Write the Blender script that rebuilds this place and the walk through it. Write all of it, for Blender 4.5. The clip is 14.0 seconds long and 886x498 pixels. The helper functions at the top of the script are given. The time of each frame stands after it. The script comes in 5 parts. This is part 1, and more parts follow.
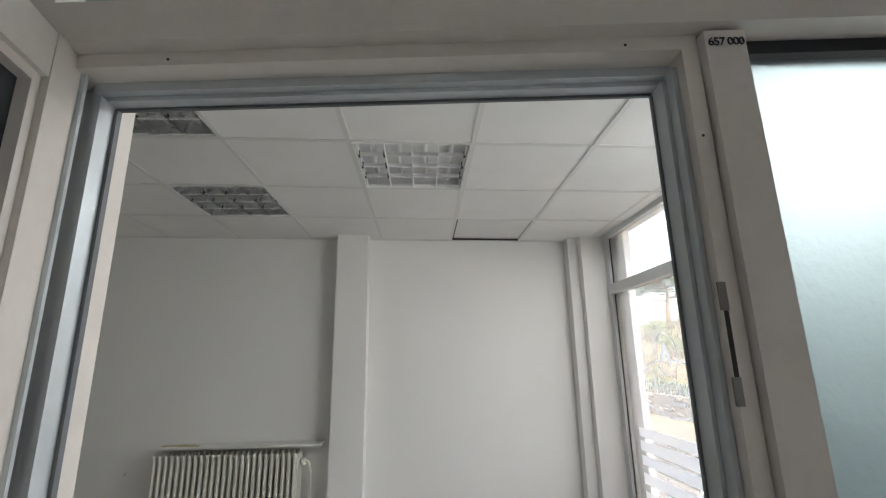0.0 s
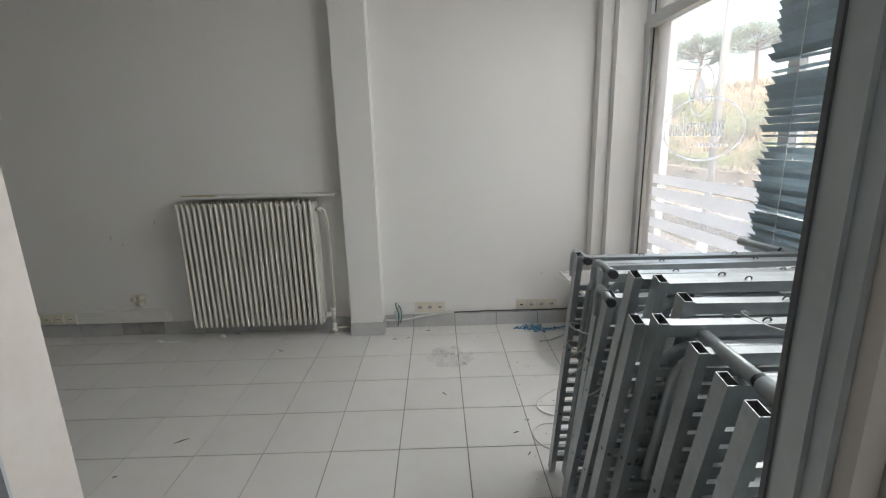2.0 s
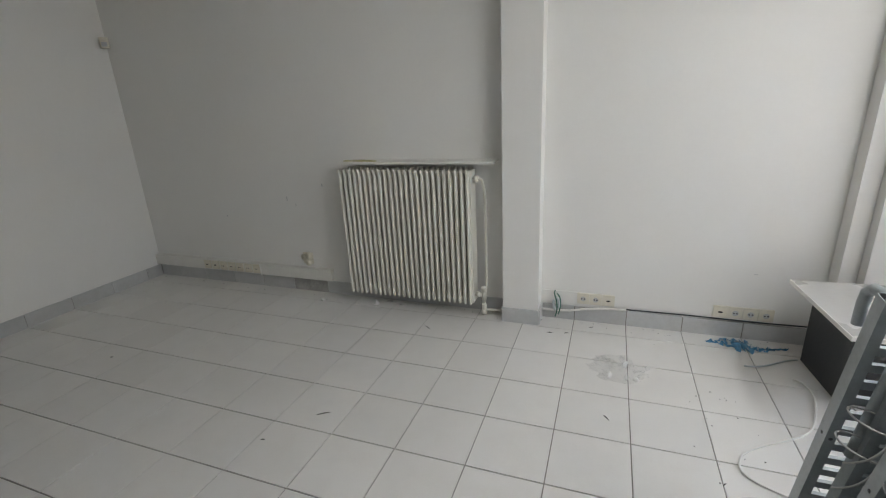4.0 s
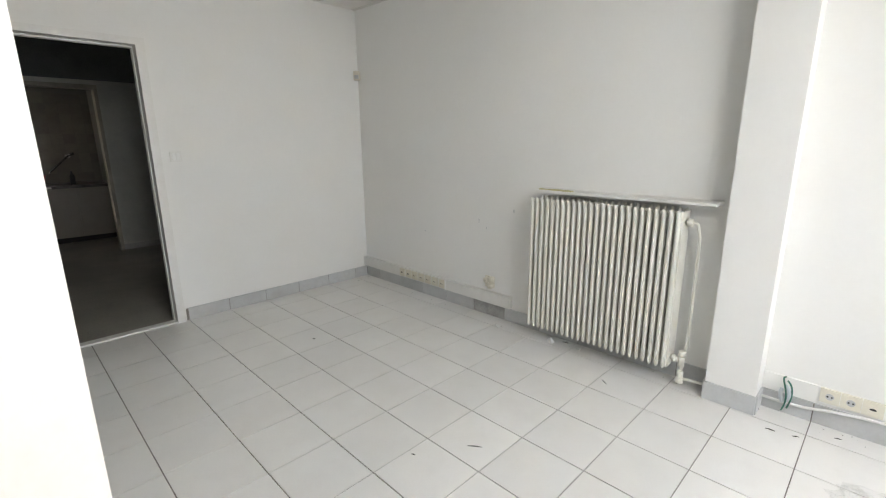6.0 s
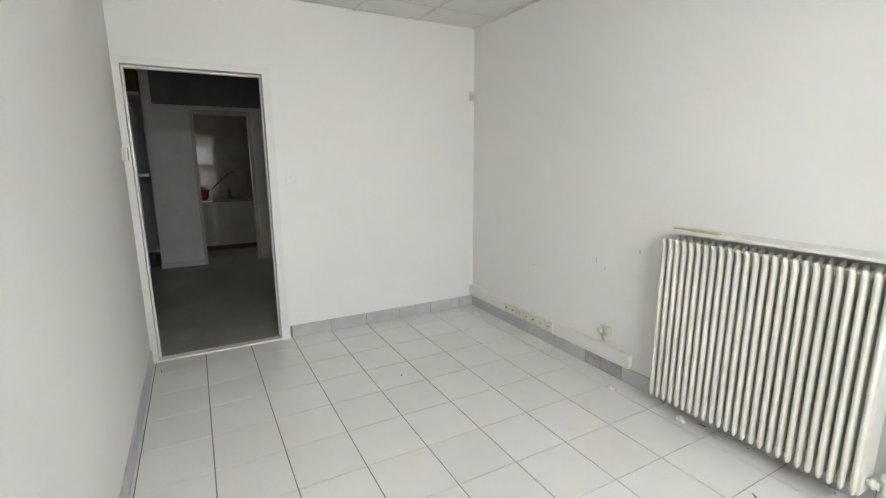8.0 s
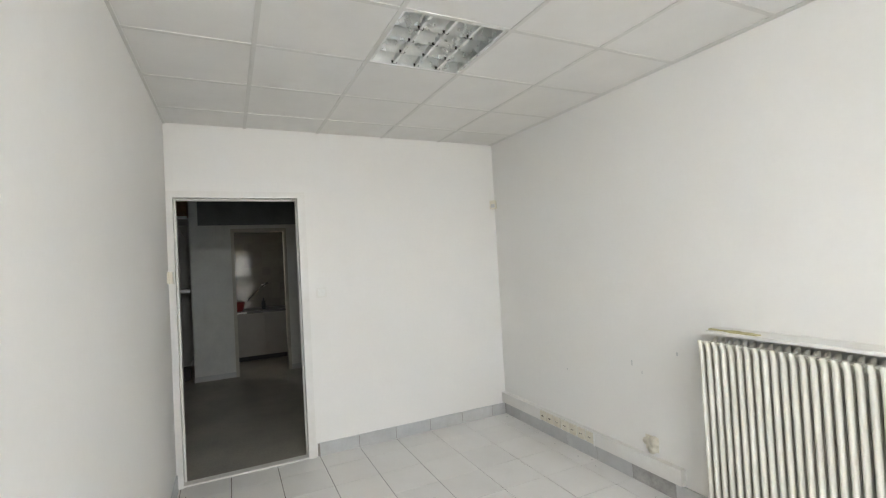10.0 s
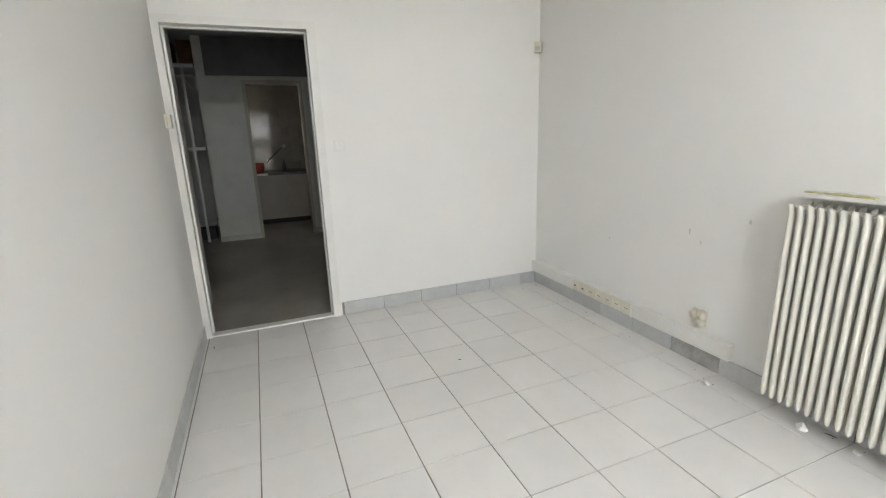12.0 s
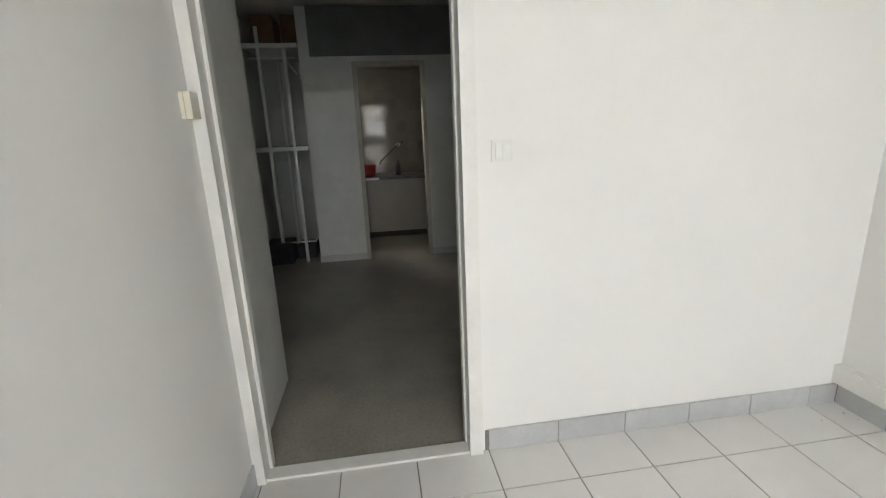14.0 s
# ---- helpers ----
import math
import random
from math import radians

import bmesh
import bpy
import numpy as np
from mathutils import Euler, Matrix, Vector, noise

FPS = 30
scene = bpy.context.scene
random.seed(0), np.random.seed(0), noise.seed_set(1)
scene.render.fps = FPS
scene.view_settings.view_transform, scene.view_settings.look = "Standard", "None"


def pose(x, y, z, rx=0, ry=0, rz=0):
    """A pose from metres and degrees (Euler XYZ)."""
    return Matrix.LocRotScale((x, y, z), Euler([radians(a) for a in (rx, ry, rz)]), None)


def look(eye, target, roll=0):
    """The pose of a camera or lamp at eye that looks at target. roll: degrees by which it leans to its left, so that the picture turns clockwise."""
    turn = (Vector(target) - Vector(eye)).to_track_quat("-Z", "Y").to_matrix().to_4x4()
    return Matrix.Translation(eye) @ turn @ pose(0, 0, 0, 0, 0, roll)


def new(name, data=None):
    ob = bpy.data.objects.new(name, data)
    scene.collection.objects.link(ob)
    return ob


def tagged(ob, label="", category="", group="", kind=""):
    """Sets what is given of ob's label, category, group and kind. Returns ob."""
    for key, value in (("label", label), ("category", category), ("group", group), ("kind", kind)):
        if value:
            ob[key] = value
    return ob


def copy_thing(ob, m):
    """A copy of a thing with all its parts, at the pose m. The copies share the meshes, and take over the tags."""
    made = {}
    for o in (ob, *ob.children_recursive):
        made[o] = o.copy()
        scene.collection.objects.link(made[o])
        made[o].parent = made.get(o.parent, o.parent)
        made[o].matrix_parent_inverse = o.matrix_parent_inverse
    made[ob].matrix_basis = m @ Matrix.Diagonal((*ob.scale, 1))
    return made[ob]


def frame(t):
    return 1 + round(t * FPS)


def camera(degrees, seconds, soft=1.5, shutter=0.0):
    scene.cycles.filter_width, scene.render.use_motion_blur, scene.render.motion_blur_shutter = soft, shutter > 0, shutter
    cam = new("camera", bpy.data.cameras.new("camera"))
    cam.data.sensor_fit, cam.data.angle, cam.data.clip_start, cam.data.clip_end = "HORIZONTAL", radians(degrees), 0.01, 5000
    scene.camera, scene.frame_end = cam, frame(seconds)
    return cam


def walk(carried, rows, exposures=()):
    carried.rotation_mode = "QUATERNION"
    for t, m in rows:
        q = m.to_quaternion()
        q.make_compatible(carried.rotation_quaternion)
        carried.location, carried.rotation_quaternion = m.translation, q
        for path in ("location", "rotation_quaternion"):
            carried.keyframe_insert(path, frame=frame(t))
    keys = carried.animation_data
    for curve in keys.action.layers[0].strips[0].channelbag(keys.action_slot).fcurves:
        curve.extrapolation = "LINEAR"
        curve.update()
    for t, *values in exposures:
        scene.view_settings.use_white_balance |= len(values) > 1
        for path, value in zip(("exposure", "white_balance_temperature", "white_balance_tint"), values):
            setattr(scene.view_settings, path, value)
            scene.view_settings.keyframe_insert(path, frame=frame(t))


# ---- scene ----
# ---- camera and walk ----
cam = camera(88.9, 14.0, soft=1.2)
PATH = [
    (0, (0.029, 0.253, 1.662), (0.119, 2.193, 2.138), -0.9),
    (0.5, (0.028, 0.251, 1.669), (0.088, 2.177, 2.202), -1.4),
    (1, (0.035, 0.278, 1.576), (0.073, 2.275, 1.676), -0.9),
    (1.5, (0.051, 0.301, 1.509), (0.085, 2.28, 1.22), -1.2),
    (2, (0.054, 0.446, 1.456), (0.071, 2.39, 0.985), -1.5),
    (2.5, (0.034, 0.654, 1.411), (0.038, 2.564, 0.820), -2.2),
    (3, (-0.020, 0.722, 1.427), (0.015, 2.613, 0.777), -2.6),
    (3.5, (-0.050, 0.755, 1.431), (-0.104, 2.649, 0.788), -2.6),
    (4, (0.005, 0.892, 1.466), (-0.669, 2.671, 0.852), -2.8),
    (4.2, (0.047, 0.895, 1.418), (-0.825, 2.605, 0.857), -1.4),
    (6.3, (-0.091, 1.085, 1.445), (-1.484, 2.438, 0.969), -0.4),
    (6.5, (-0.144, 1.128, 1.457), (-1.551, 2.464, 0.973), -0.2),
    (7, (-0.23, 1.223, 1.436), (-1.743, 2.438, 0.955), -1.2),
    (7.5, (-0.258, 1.322, 1.457), (-1.904, 2.353, 0.979), -0.2),
    (8, (-0.231, 1.4, 1.483), (-1.953, 2.342, 1.096), -0.3),
    (8.5, (-0.225, 1.401, 1.547), (-1.993, 2.327, 1.417), -0.7),
    (8.7, (-0.226, 1.383, 1.567), (-2.007, 2.294, 1.554), -0.8),
    (10.8, (-0.174, 1.414, 1.526), (-1.987, 2.259, 1.559), -3.6),
    (11, (-0.193, 1.402, 1.51), (-2.014, 2.221, 1.387), -3.3),
    (11.5, (-0.28, 1.451, 1.457), (-2.087, 2.209, 1.06), -2.3),
    (12, (-0.553, 1.505, 1.406), (-2.352, 2.221, 0.908), -1.9),
    (12.5, (-0.916, 1.544, 1.411), (-2.707, 2.247, 0.867), -1.9),
    (13, (-1.372, 1.612, 1.392), (-3.19, 2.246, 0.852), -3.1),
    (13.5, (-1.867, 1.595, 1.396), (-3.72, 2.121, 0.858), -1.4),
    (14, (-2.322, 1.602, 1.415), (-4.239, 1.873, 0.914), -2.4),
]
EXPOSURES = [(0.0, 2.93, 7080, 11), (1.5, 2.93, 7080, 11), (3.0, 2.69, 7230, 10), (3.5, 2.66, 7180, 10), (4.0, 3.14, 7080, 11), (6.3, 4.21, 7080, 11), (7.5, 4.42, 7080, 11), (8.5, 4.57, 7130, 11), (11.0, 4.57, 7130, 11), (12.0, 4.6, 7130, 11), (13.0, 4.8, 7130, 11), (14.0, 4.85, 7130, 11)]
walk(cam, [(t, look(eye, target, roll)) for t, eye, target, roll in PATH], EXPOSURES)

# ---- world and light ----
world = bpy.data.worlds.new("sky")
world.use_nodes = True
scene.world = world
wn = world.node_tree
sky = wn.nodes.new("ShaderNodeTexSky")
sky.sky_type = 'NISHITA'
sky.sun_disc = False
sky.sun_elevation = radians(48)
sky.sun_rotation = radians(200)
sky.dust_density = 7.0
sky.air_density = 1.2
wn.links.new(sky.outputs[0], wn.nodes["Background"].inputs[0])
wn.nodes["Background"].inputs[1].default_value = 0.145
sun_data = bpy.data.lights.new("sun", 'SUN')
sun_data.energy = 0.5
sun_data.angle = radians(15)
sun_data.color = (1.0, 0.96, 0.9)
sun = new("sun", sun_data)
sun.matrix_world = look((0, 0, 20), (6.2, 17.0, 0))


# skylight standing in the openings of the upper window lights and of the blinded window
def window_light(name, y0, y1, z0, z1, watts, drop, x=1.515):
    d = bpy.data.lights.new(name, 'AREA')
    d.shape = 'RECTANGLE'
    d.size, d.size_y = y1 - y0, z1 - z0
    d.energy = watts
    d.color = (0.90, 0.95, 1.0)
    ob = new(name, d)
    ob.matrix_world = look((x, (y0 + y1) / 2, (z0 + z1) / 2), (0.0, (y0 + y1) / 2, (z0 + z1) / 2 - drop))
    return ob


window_light("skylight_upper", 2.45, 3.05, 2.40, 2.55, 0.5, 3.6, 1.44)
window_light("skylight_upper", 0.80, 2.26, 2.40, 2.55, 2.6, 2.6, 1.44)
window_light("skylight_blind", 0.77, 2.27, 0.14, 2.12, 1.7, 0.7)


# ---- materials ----
def mat(name, col, rough=0.6, metal=0.0, var=0.06, scale=6.0, fine=60.0, bump=0.05, bump_scale=120.0, col2=None, spots=0.0, rand=0.0, dist=0.002):
    """Procedural surface: broad tone drift, fine grain, a little relief, optional second colour in patches and per-piece variation."""
    m = bpy.data.materials.new(name)
    m.use_nodes = True
    nt = m.node_tree
    N, L = nt.nodes, nt.links
    b = N["Principled BSDF"]
    b.inputs["Roughness"].default_value = rough
    b.inputs["Metallic"].default_value = metal
    tc = N.new("ShaderNodeTexCoord")
    geo = N.new("ShaderNodeNewGeometry")
    n1 = N.new("ShaderNodeTexNoise")
    n1.inputs["Scale"].default_value = scale
    n1.inputs["Detail"].default_value = 5
    n2 = N.new("ShaderNodeTexNoise")
    n2.inputs["Scale"].default_value = fine
    n2.inputs["Detail"].default_value = 3
    for n in (n1, n2):
        L.new(geo.outputs["Position"], n.inputs["Vector"])
    add = N.new("ShaderNodeMath")
    add.operation = 'MULTIPLY_ADD'
    L.new(n1.outputs[0], add.inputs[0])
    add.inputs[1].default_value = 0.65
    mul = N.new("ShaderNodeMath")
    mul.operation = 'MULTIPLY'
    L.new(n2.outputs[0], mul.inputs[0])
    mul.inputs[1].default_value = 0.35
    L.new(mul.outputs[0], add.inputs[2])
    ramp = N.new("ShaderNodeValToRGB")
    c2 = col2 or tuple(c * 0.8 for c in col)
    lo = tuple(c * (1 - var) for c in col)
    hi = tuple(min(1.0, c * (1 + var)) for c in col)
    ramp.color_ramp.elements[0].position = 0.36
    ramp.color_ramp.elements[0].color = (*lo, 1)
    ramp.color_ramp.elements[1].position = 0.64
    ramp.color_ramp.elements[1].color = (*hi, 1)
    L.new(add.outputs[0], ramp.inputs[0])
    out = ramp.outputs[0]
    if spots > 0:
        n3 = N.new("ShaderNodeTexNoise")
        n3.inputs["Scale"].default_value = scale * 2.3
        n3.inputs["Detail"].default_value = 8
        n3.inputs["Roughness"].default_value = 0.7
        L.new(geo.outputs["Position"], n3.inputs["Vector"])
        r3 = N.new("ShaderNodeValToRGB")
        r3.color_ramp.elements[0].position = 0.50 - 0.1 * spots
        r3.color_ramp.elements[1].position = 0.86
        L.new(n3.outputs[0], r3.inputs[0])
        k = N.new("ShaderNodeMath")
        k.operation = 'MULTIPLY'
        k.inputs[1].default_value = spots
        L.new(r3.outputs[0], k.inputs[0])
        mx = N.new("ShaderNodeMix")
        mx.data_type = 'RGBA'
        L.new(k.outputs[0], mx.inputs["Factor"])
        L.new(out, mx.inputs["A"])
        mx.inputs["B"].default_value = (*c2, 1)
        out = mx.outputs["Result"]
    if rand > 0:
        oi = N.new("ShaderNodeObjectInfo")
        mr = N.new("ShaderNodeMapRange")
        mr.inputs["To Min"].default_value = 1 - rand
        mr.inputs["To Max"].default_value = 1 + rand
        L.new(oi.outputs["Random"], mr.inputs["Value"])
        vm = N.new("ShaderNodeVectorMath")
        vm.operation = 'SCALE'
        L.new(out, vm.inputs[0])
        L.new(mr.outputs[0], vm.inputs["Scale"])
        out = vm.outputs[0]
    L.new(out, b.inputs["Base Color"])
    if bump > 0:
        nb = N.new("ShaderNodeTexNoise")
        nb.inputs["Scale"].default_value = bump_scale
        nb.inputs["Detail"].default_value = 4
        L.new(geo.outputs["Position"], nb.inputs["Vector"])
        bp = N.new("ShaderNodeBump")
        bp.inputs["Strength"].default_value = bump
        bp.inputs["Distance"].default_value = dist
        L.new(nb.outputs[0], bp.inputs["Height"])
        L.new(bp.outputs[0], b.inputs["Normal"])
        rr = N.new("ShaderNodeMapRange")
        rr.inputs["To Min"].default_value = max(0.02, rough - 0.04)
        rr.inputs["To Max"].default_value = min(1, rough + 0.04)
        L.new(n1.outputs[0], rr.inputs["Value"])
        L.new(rr.outputs[0], b.inputs["Roughness"])
    return m


def glass(name, col=(1, 1, 1), rough=0.0, ior=1.45):
    m = bpy.data.materials.new(name)
    m.use_nodes = True
    b = m.node_tree.nodes["Principled BSDF"]
    b.inputs["Base Color"].default_value = (*col, 1)
    b.inputs["Roughness"].default_value = rough
    b.inputs["IOR"].default_value = ior
    b.inputs["Transmission Weight"].default_value = 1.0
    return m


M_WALL = mat("white_wall_paint", (0.80, 0.79, 0.765), 0.7, var=0.012, scale=1.1, fine=45, bump=0.1, bump_scale=90, col2=(0.72, 0.705, 0.67), spots=0.18)
# darker copy of the wall paint, the back room's shade in its colour
M_WALL_DIM = mat("dimmed_back_room_paint", (0.67, 0.67, 0.645), 0.7, var=0.05, scale=2.2, bump=0.1, col2=(0.45, 0.45, 0.44), spots=0.5)
M_TILE = mat("grey_ceramic_floor_tile", (0.75, 0.735, 0.71), 0.30, var=0.025, scale=2.2, fine=140, bump=0.05, bump_scale=260, col2=(0.62, 0.595, 0.56), spots=0.36, rand=0.028)
M_GROUT = mat("dirty_grout", (0.235, 0.22, 0.20), 0.9, var=0.3, scale=9, bump=0.3, col2=(0.09, 0.08, 0.07), spots=0.5)
M_SKIRT = mat("grey_skirting_tile", (0.52, 0.525, 0.525), 0.38, var=0.05, scale=7, col2=(0.40, 0.39, 0.38), spots=0.5, rand=0.06)
M_SKIRT_DARK = mat("darker_replacement_tile", (0.38, 0.37, 0.36), 0.9, var=0.2, scale=14, bump=0.4)
M_CEIL = mat("mineral_fibre_ceiling_tile", (0.78, 0.77, 0.745), 0.9, var=0.03, scale=3, fine=320, bump=0.35, bump_scale=420, col2=(0.68, 0.66, 0.62), spots=0.25)
M_TBAR = mat("white_ceiling_bar", (0.68, 0.67, 0.64), 0.5, var=0.03, bump=0.02)
M_ALU = mat("cream_coated_aluminium", (0.66, 0.615, 0.575), 0.42, var=0.035, scale=4, bump=0.04, col2=(0.48, 0.43, 0.39), spots=0.4)
M_ALUGREY = mat("raw_grey_aluminium", (0.50, 0.54, 0.56), 0.35, metal=0.25, var=0.06, scale=8, bump=0.05)
M_SASH = mat("pale_anodised_aluminium", (0.62, 0.635, 0.64), 0.4, metal=0.1, var=0.05, scale=8, bump=0.04)
M_GASKET_GREY = mat("grey_rubber_seal", (0.13, 0.14, 0.15), 0.6, var=0.2, bump=0.1)
M_GASKET = mat("black_rubber_gasket", (0.02, 0.022, 0.025), 0.7, var=0.2, bump=0.1)
M_RAD = mat("cream_radiator_enamel", (0.68, 0.665, 0.60), 0.34, var=0.03, scale=8, bump=0.03, col2=(0.60, 0.56, 0.47), spots=0.35)
M_WHITE = mat("white_plastic", (0.76, 0.75, 0.72), 0.4, var=0.03, bump=0.02, col2=(0.62, 0.59, 0.52), spots=0.3)
M_CREAM = mat("aged_cream_plastic", (0.72, 0.68, 0.58), 0.42, var=0.05, bump=0.03, col2=(0.55, 0.46, 0.30), spots=0.4)
M_DARK = mat("dark_hole", (0.03, 0.028, 0.026), 0.8, var=0.2, bump=0.1)
M_STEEL = mat("grey_painted_steel", (0.36, 0.395, 0.41), 0.32, metal=0.4, var=0.09, scale=10, fine=90, bump=0.06, col2=(0.20, 0.20, 0.20), spots=0.45, rand=0.1)
M_STEEL_IN = mat("tube_inside", (0.10, 0.105, 0.11), 0.7, var=0.2, bump=0.1)
M_RUBBER = mat("black_plastic_cap", (0.035, 0.04, 0.045), 0.5, var=0.15, bump=0.05)
M_STRIKE = mat("tarnished_strike_steel", (0.16, 0.155, 0.15), 0.5, metal=0.6, var=0.2, bump=0.1)
M_WIRE = mat("galvanised_wire", (0.45, 0.45, 0.44), 0.4, metal=0.8, var=0.15, bump=0.05)
M_BLIND = mat("blue_grey_blind_slat", (0.42, 0.52, 0.57), 0.45, metal=0.1, var=0.07, scale=12, bump=0.04, rand=0.12)
M_LOUVRE = mat("mirror_louvre_aluminium", (0.86, 0.87, 0.86), 0.28, metal=1.0, var=0.04, scale=20, bump=0.03)
M_TRAY = mat("white_lamp_tray", (0.80, 0.80, 0.79), 0.35, var=0.03, bump=0.02)
M_TUBE = mat("fluorescent_tube", (0.85, 0.85, 0.84), 0.25, var=0.02, bump=0.0)
M_TERRAZZO = mat("worn_brown_terrazzo", (0.33, 0.31, 0.27), 0.42, var=0.24, scale=1.6, fine=60, bump=0.05, col2=(0.20, 0.185, 0.16), spots=0.5)
M_BLACKBOARD = mat("dark_board", (0.15, 0.165, 0.16), 0.75, var=0.2, scale=3, bump=0.1)
M_WOODJAMB = mat("pale_wood_jamb", (0.43, 0.40, 0.35), 0.55, var=0.1, scale=9, bump=0.1)
# cupboard, tile and plaster colours carry the unlit kitchen's shade
M_CUPB = mat("shade_darkened_cupboard_front", (0.29, 0.265, 0.235), 0.45, var=0.05, bump=0.03)
M_COUNTER = mat("dark_counter_top", (0.07, 0.06, 0.055), 0.35, var=0.3, scale=20, bump=0.05)
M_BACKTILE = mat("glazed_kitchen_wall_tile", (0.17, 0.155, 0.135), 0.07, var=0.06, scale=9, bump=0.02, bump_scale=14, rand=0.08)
M_KITCHEN = mat("shade_darkened_kitchen_plaster", (0.13, 0.12, 0.105), 0.6, var=0.06, scale=4, bump=0.1)
M_RED = mat("red_plastic", (0.28, 0.03, 0.025), 0.4, var=0.08, bump=0.02)
M_CARD = mat("brown_cardboard", (0.24, 0.13, 0.075), 0.8, var=0.12, scale=9, bump=0.1)
M_CHROME = mat("dull_chrome", (0.45, 0.45, 0.45), 0.25, metal=1.0, var=0.05, bump=0.02)
M_RACK = mat("white_rack_enamel", (0.80, 0.80, 0.78), 0.4, metal=0.2, var=0.06, bump=0.03)
M_PAPER = mat("white_paper_scrap", (0.78, 0.78, 0.76), 0.7, var=0.05, bump=0.1)
M_YELLOW = mat("yellow_masking_strip", (0.52, 0.48, 0.26), 0.6, var=0.2, scale=40, bump=0.1, col2=(0.30, 0.22, 0.12), spots=0.6)
M_BLUE = mat("blue_plastic_film", (0.07, 0.24, 0.40), 0.35, var=0.25, scale=30, bump=0.2)
M_BLACKBOX = mat("black_plastic_crate", (0.025, 0.027, 0.03), 0.5, var=0.2, scale=10, bump=0.08)
M_BOARD = mat("grey_laminate_board", (0.52, 0.51, 0.49), 0.28, var=0.04, bump=0.03, col2=(0.5, 0.48, 0.44), spots=0.4)
M_DIRT = mat("black_debris", (0.05, 0.045, 0.04), 0.9, var=0.3, bump=0.2)
M_SIGN = mat("white_window_film", (0.86, 0.86, 0.85), 0.6, var=0.02, bump=0.02)
nts = M_SIGN.node_tree
tr = nts.nodes.new("ShaderNodeBsdfTranslucent")
tr.inputs[0].default_value = (0.98, 0.98, 0.98, 1)
mxs = nts.nodes.new("ShaderNodeMixShader")
mxs.inputs[0].default_value = 0.9
nts.links.new(nts.nodes["Principled BSDF"].outputs[0], mxs.inputs[1])
nts.links.new(tr.outputs[0], mxs.inputs[2])
nts.links.new(mxs.outputs[0], nts.nodes["Material Output"].inputs[0])
M_BOARDPAINT = mat("white_sign_paint", (0.78, 0.78, 0.77), 0.5, var=0.03, bump=0.02)
M_INK = mat("black_ink", (0.02, 0.02, 0.025), 0.6, var=0.1, bump=0.0)
M_REDINK = mat("red_sign_ink", (0.55, 0.05, 0.05), 0.6, var=0.1, bump=0.0)
M_GREENWIRE = mat("green_cable", (0.03, 0.14, 0.10), 0.5, var=0.1, bump=0.0)
M_ROCK = mat("dark_rough_stone", (0.13, 0.118, 0.105), 0.9, var=0.3, scale=3, fine=20, bump=0.8, bump_scale=9, dist=0.05)
M_PAVE = mat("pale_concrete_paving", (0.13, 0.124, 0.115), 0.85, var=0.1, scale=2, fine=40, bump=0.3, col2=(0.19, 0.18, 0.17), spots=0.5)
M_ROAD = mat("grey_asphalt", (0.075, 0.074, 0.072), 0.9, var=0.2, scale=1.5, fine=120, bump=0.4)
M_HILL = mat("dry_hillside_soil", (0.135, 0.118, 0.088), 0.95, var=0.3, scale=0.8, fine=14, bump=0.6, bump_scale=12, col2=(0.08, 0.095, 0.04), spots=0.8, dist=0.05)
M_GRASS = mat("dry_straw_grass", (0.20, 0.165, 0.11), 0.9, var=0.25, scale=1.2, bump=0.0, rand=0.15)
M_BRUSH = mat("dry_brown_brush", (0.15, 0.125, 0.085), 0.85, var=0.3, scale=1.5, bump=0.0)
M_SHRUB = mat("olive_green_leaves", (0.075, 0.105, 0.04), 0.75, var=0.35, scale=1.5, bump=0.0)
M_PINE = mat("pine_needles", (0.055, 0.085, 0.04), 0.8, var=0.3, scale=2, bump=0.0)
M_BARK = mat("grey_brown_bark", (0.14, 0.11, 0.085), 0.9, var=0.25, scale=6, bump=0.5, bump_scale=30, dist=0.02)
M_POLE = mat("galvanised_pole", (0.42, 0.44, 0.46), 0.45, metal=0.6, var=0.07, bump=0.05)
M_CAR = mat("white_car_paint", (0.75, 0.75, 0.75), 0.25, var=0.02, bump=0.0)
M_CARGLASS = mat("dark_car_glass", (0.03, 0.035, 0.04), 0.08, var=0.1, bump=0.0)
M_FACADE = mat("outer_render", (0.60, 0.58, 0.54), 0.85, var=0.06, scale=2, bump=0.2)
M_CLEAR = glass("glare_veiled_window_glass", (0.95, 0.96, 0.955), 0.0)
# milky veil mixed into the glass to imitate glare washing out the view
ntc = M_CLEAR.node_tree
veil = ntc.nodes.new("ShaderNodeBsdfTranslucent")
veil.inputs[0].default_value = (0.85, 0.85, 0.84, 1)
veil_noise = ntc.nodes.new("ShaderNodeTexNoise")
veil_noise.inputs["Scale"].default_value = 3.0
veil_noise.inputs["Detail"].default_value = 5
veil_pos = ntc.nodes.new("ShaderNodeNewGeometry")
ntc.links.new(veil_pos.outputs["Position"], veil_noise.inputs["Vector"])
veil_amount = ntc.nodes.new("ShaderNodeMapRange")
veil_amount.inputs["To Min"].default_value = 0.13
veil_amount.inputs["To Max"].default_value = 0.26
ntc.links.new(veil_noise.outputs[0], veil_amount.inputs["Value"])
veil_mix = ntc.nodes.new("ShaderNodeMixShader")
ntc.links.new(veil_amount.outputs[0], veil_mix.inputs[0])
ntc.links.new(ntc.nodes["Principled BSDF"].outputs[0], veil_mix.inputs[1])
ntc.links.new(veil.outputs[0], veil_mix.inputs[2])
ntc.links.new(veil_mix.outputs[0], ntc.nodes["Material Output"].inputs[0])
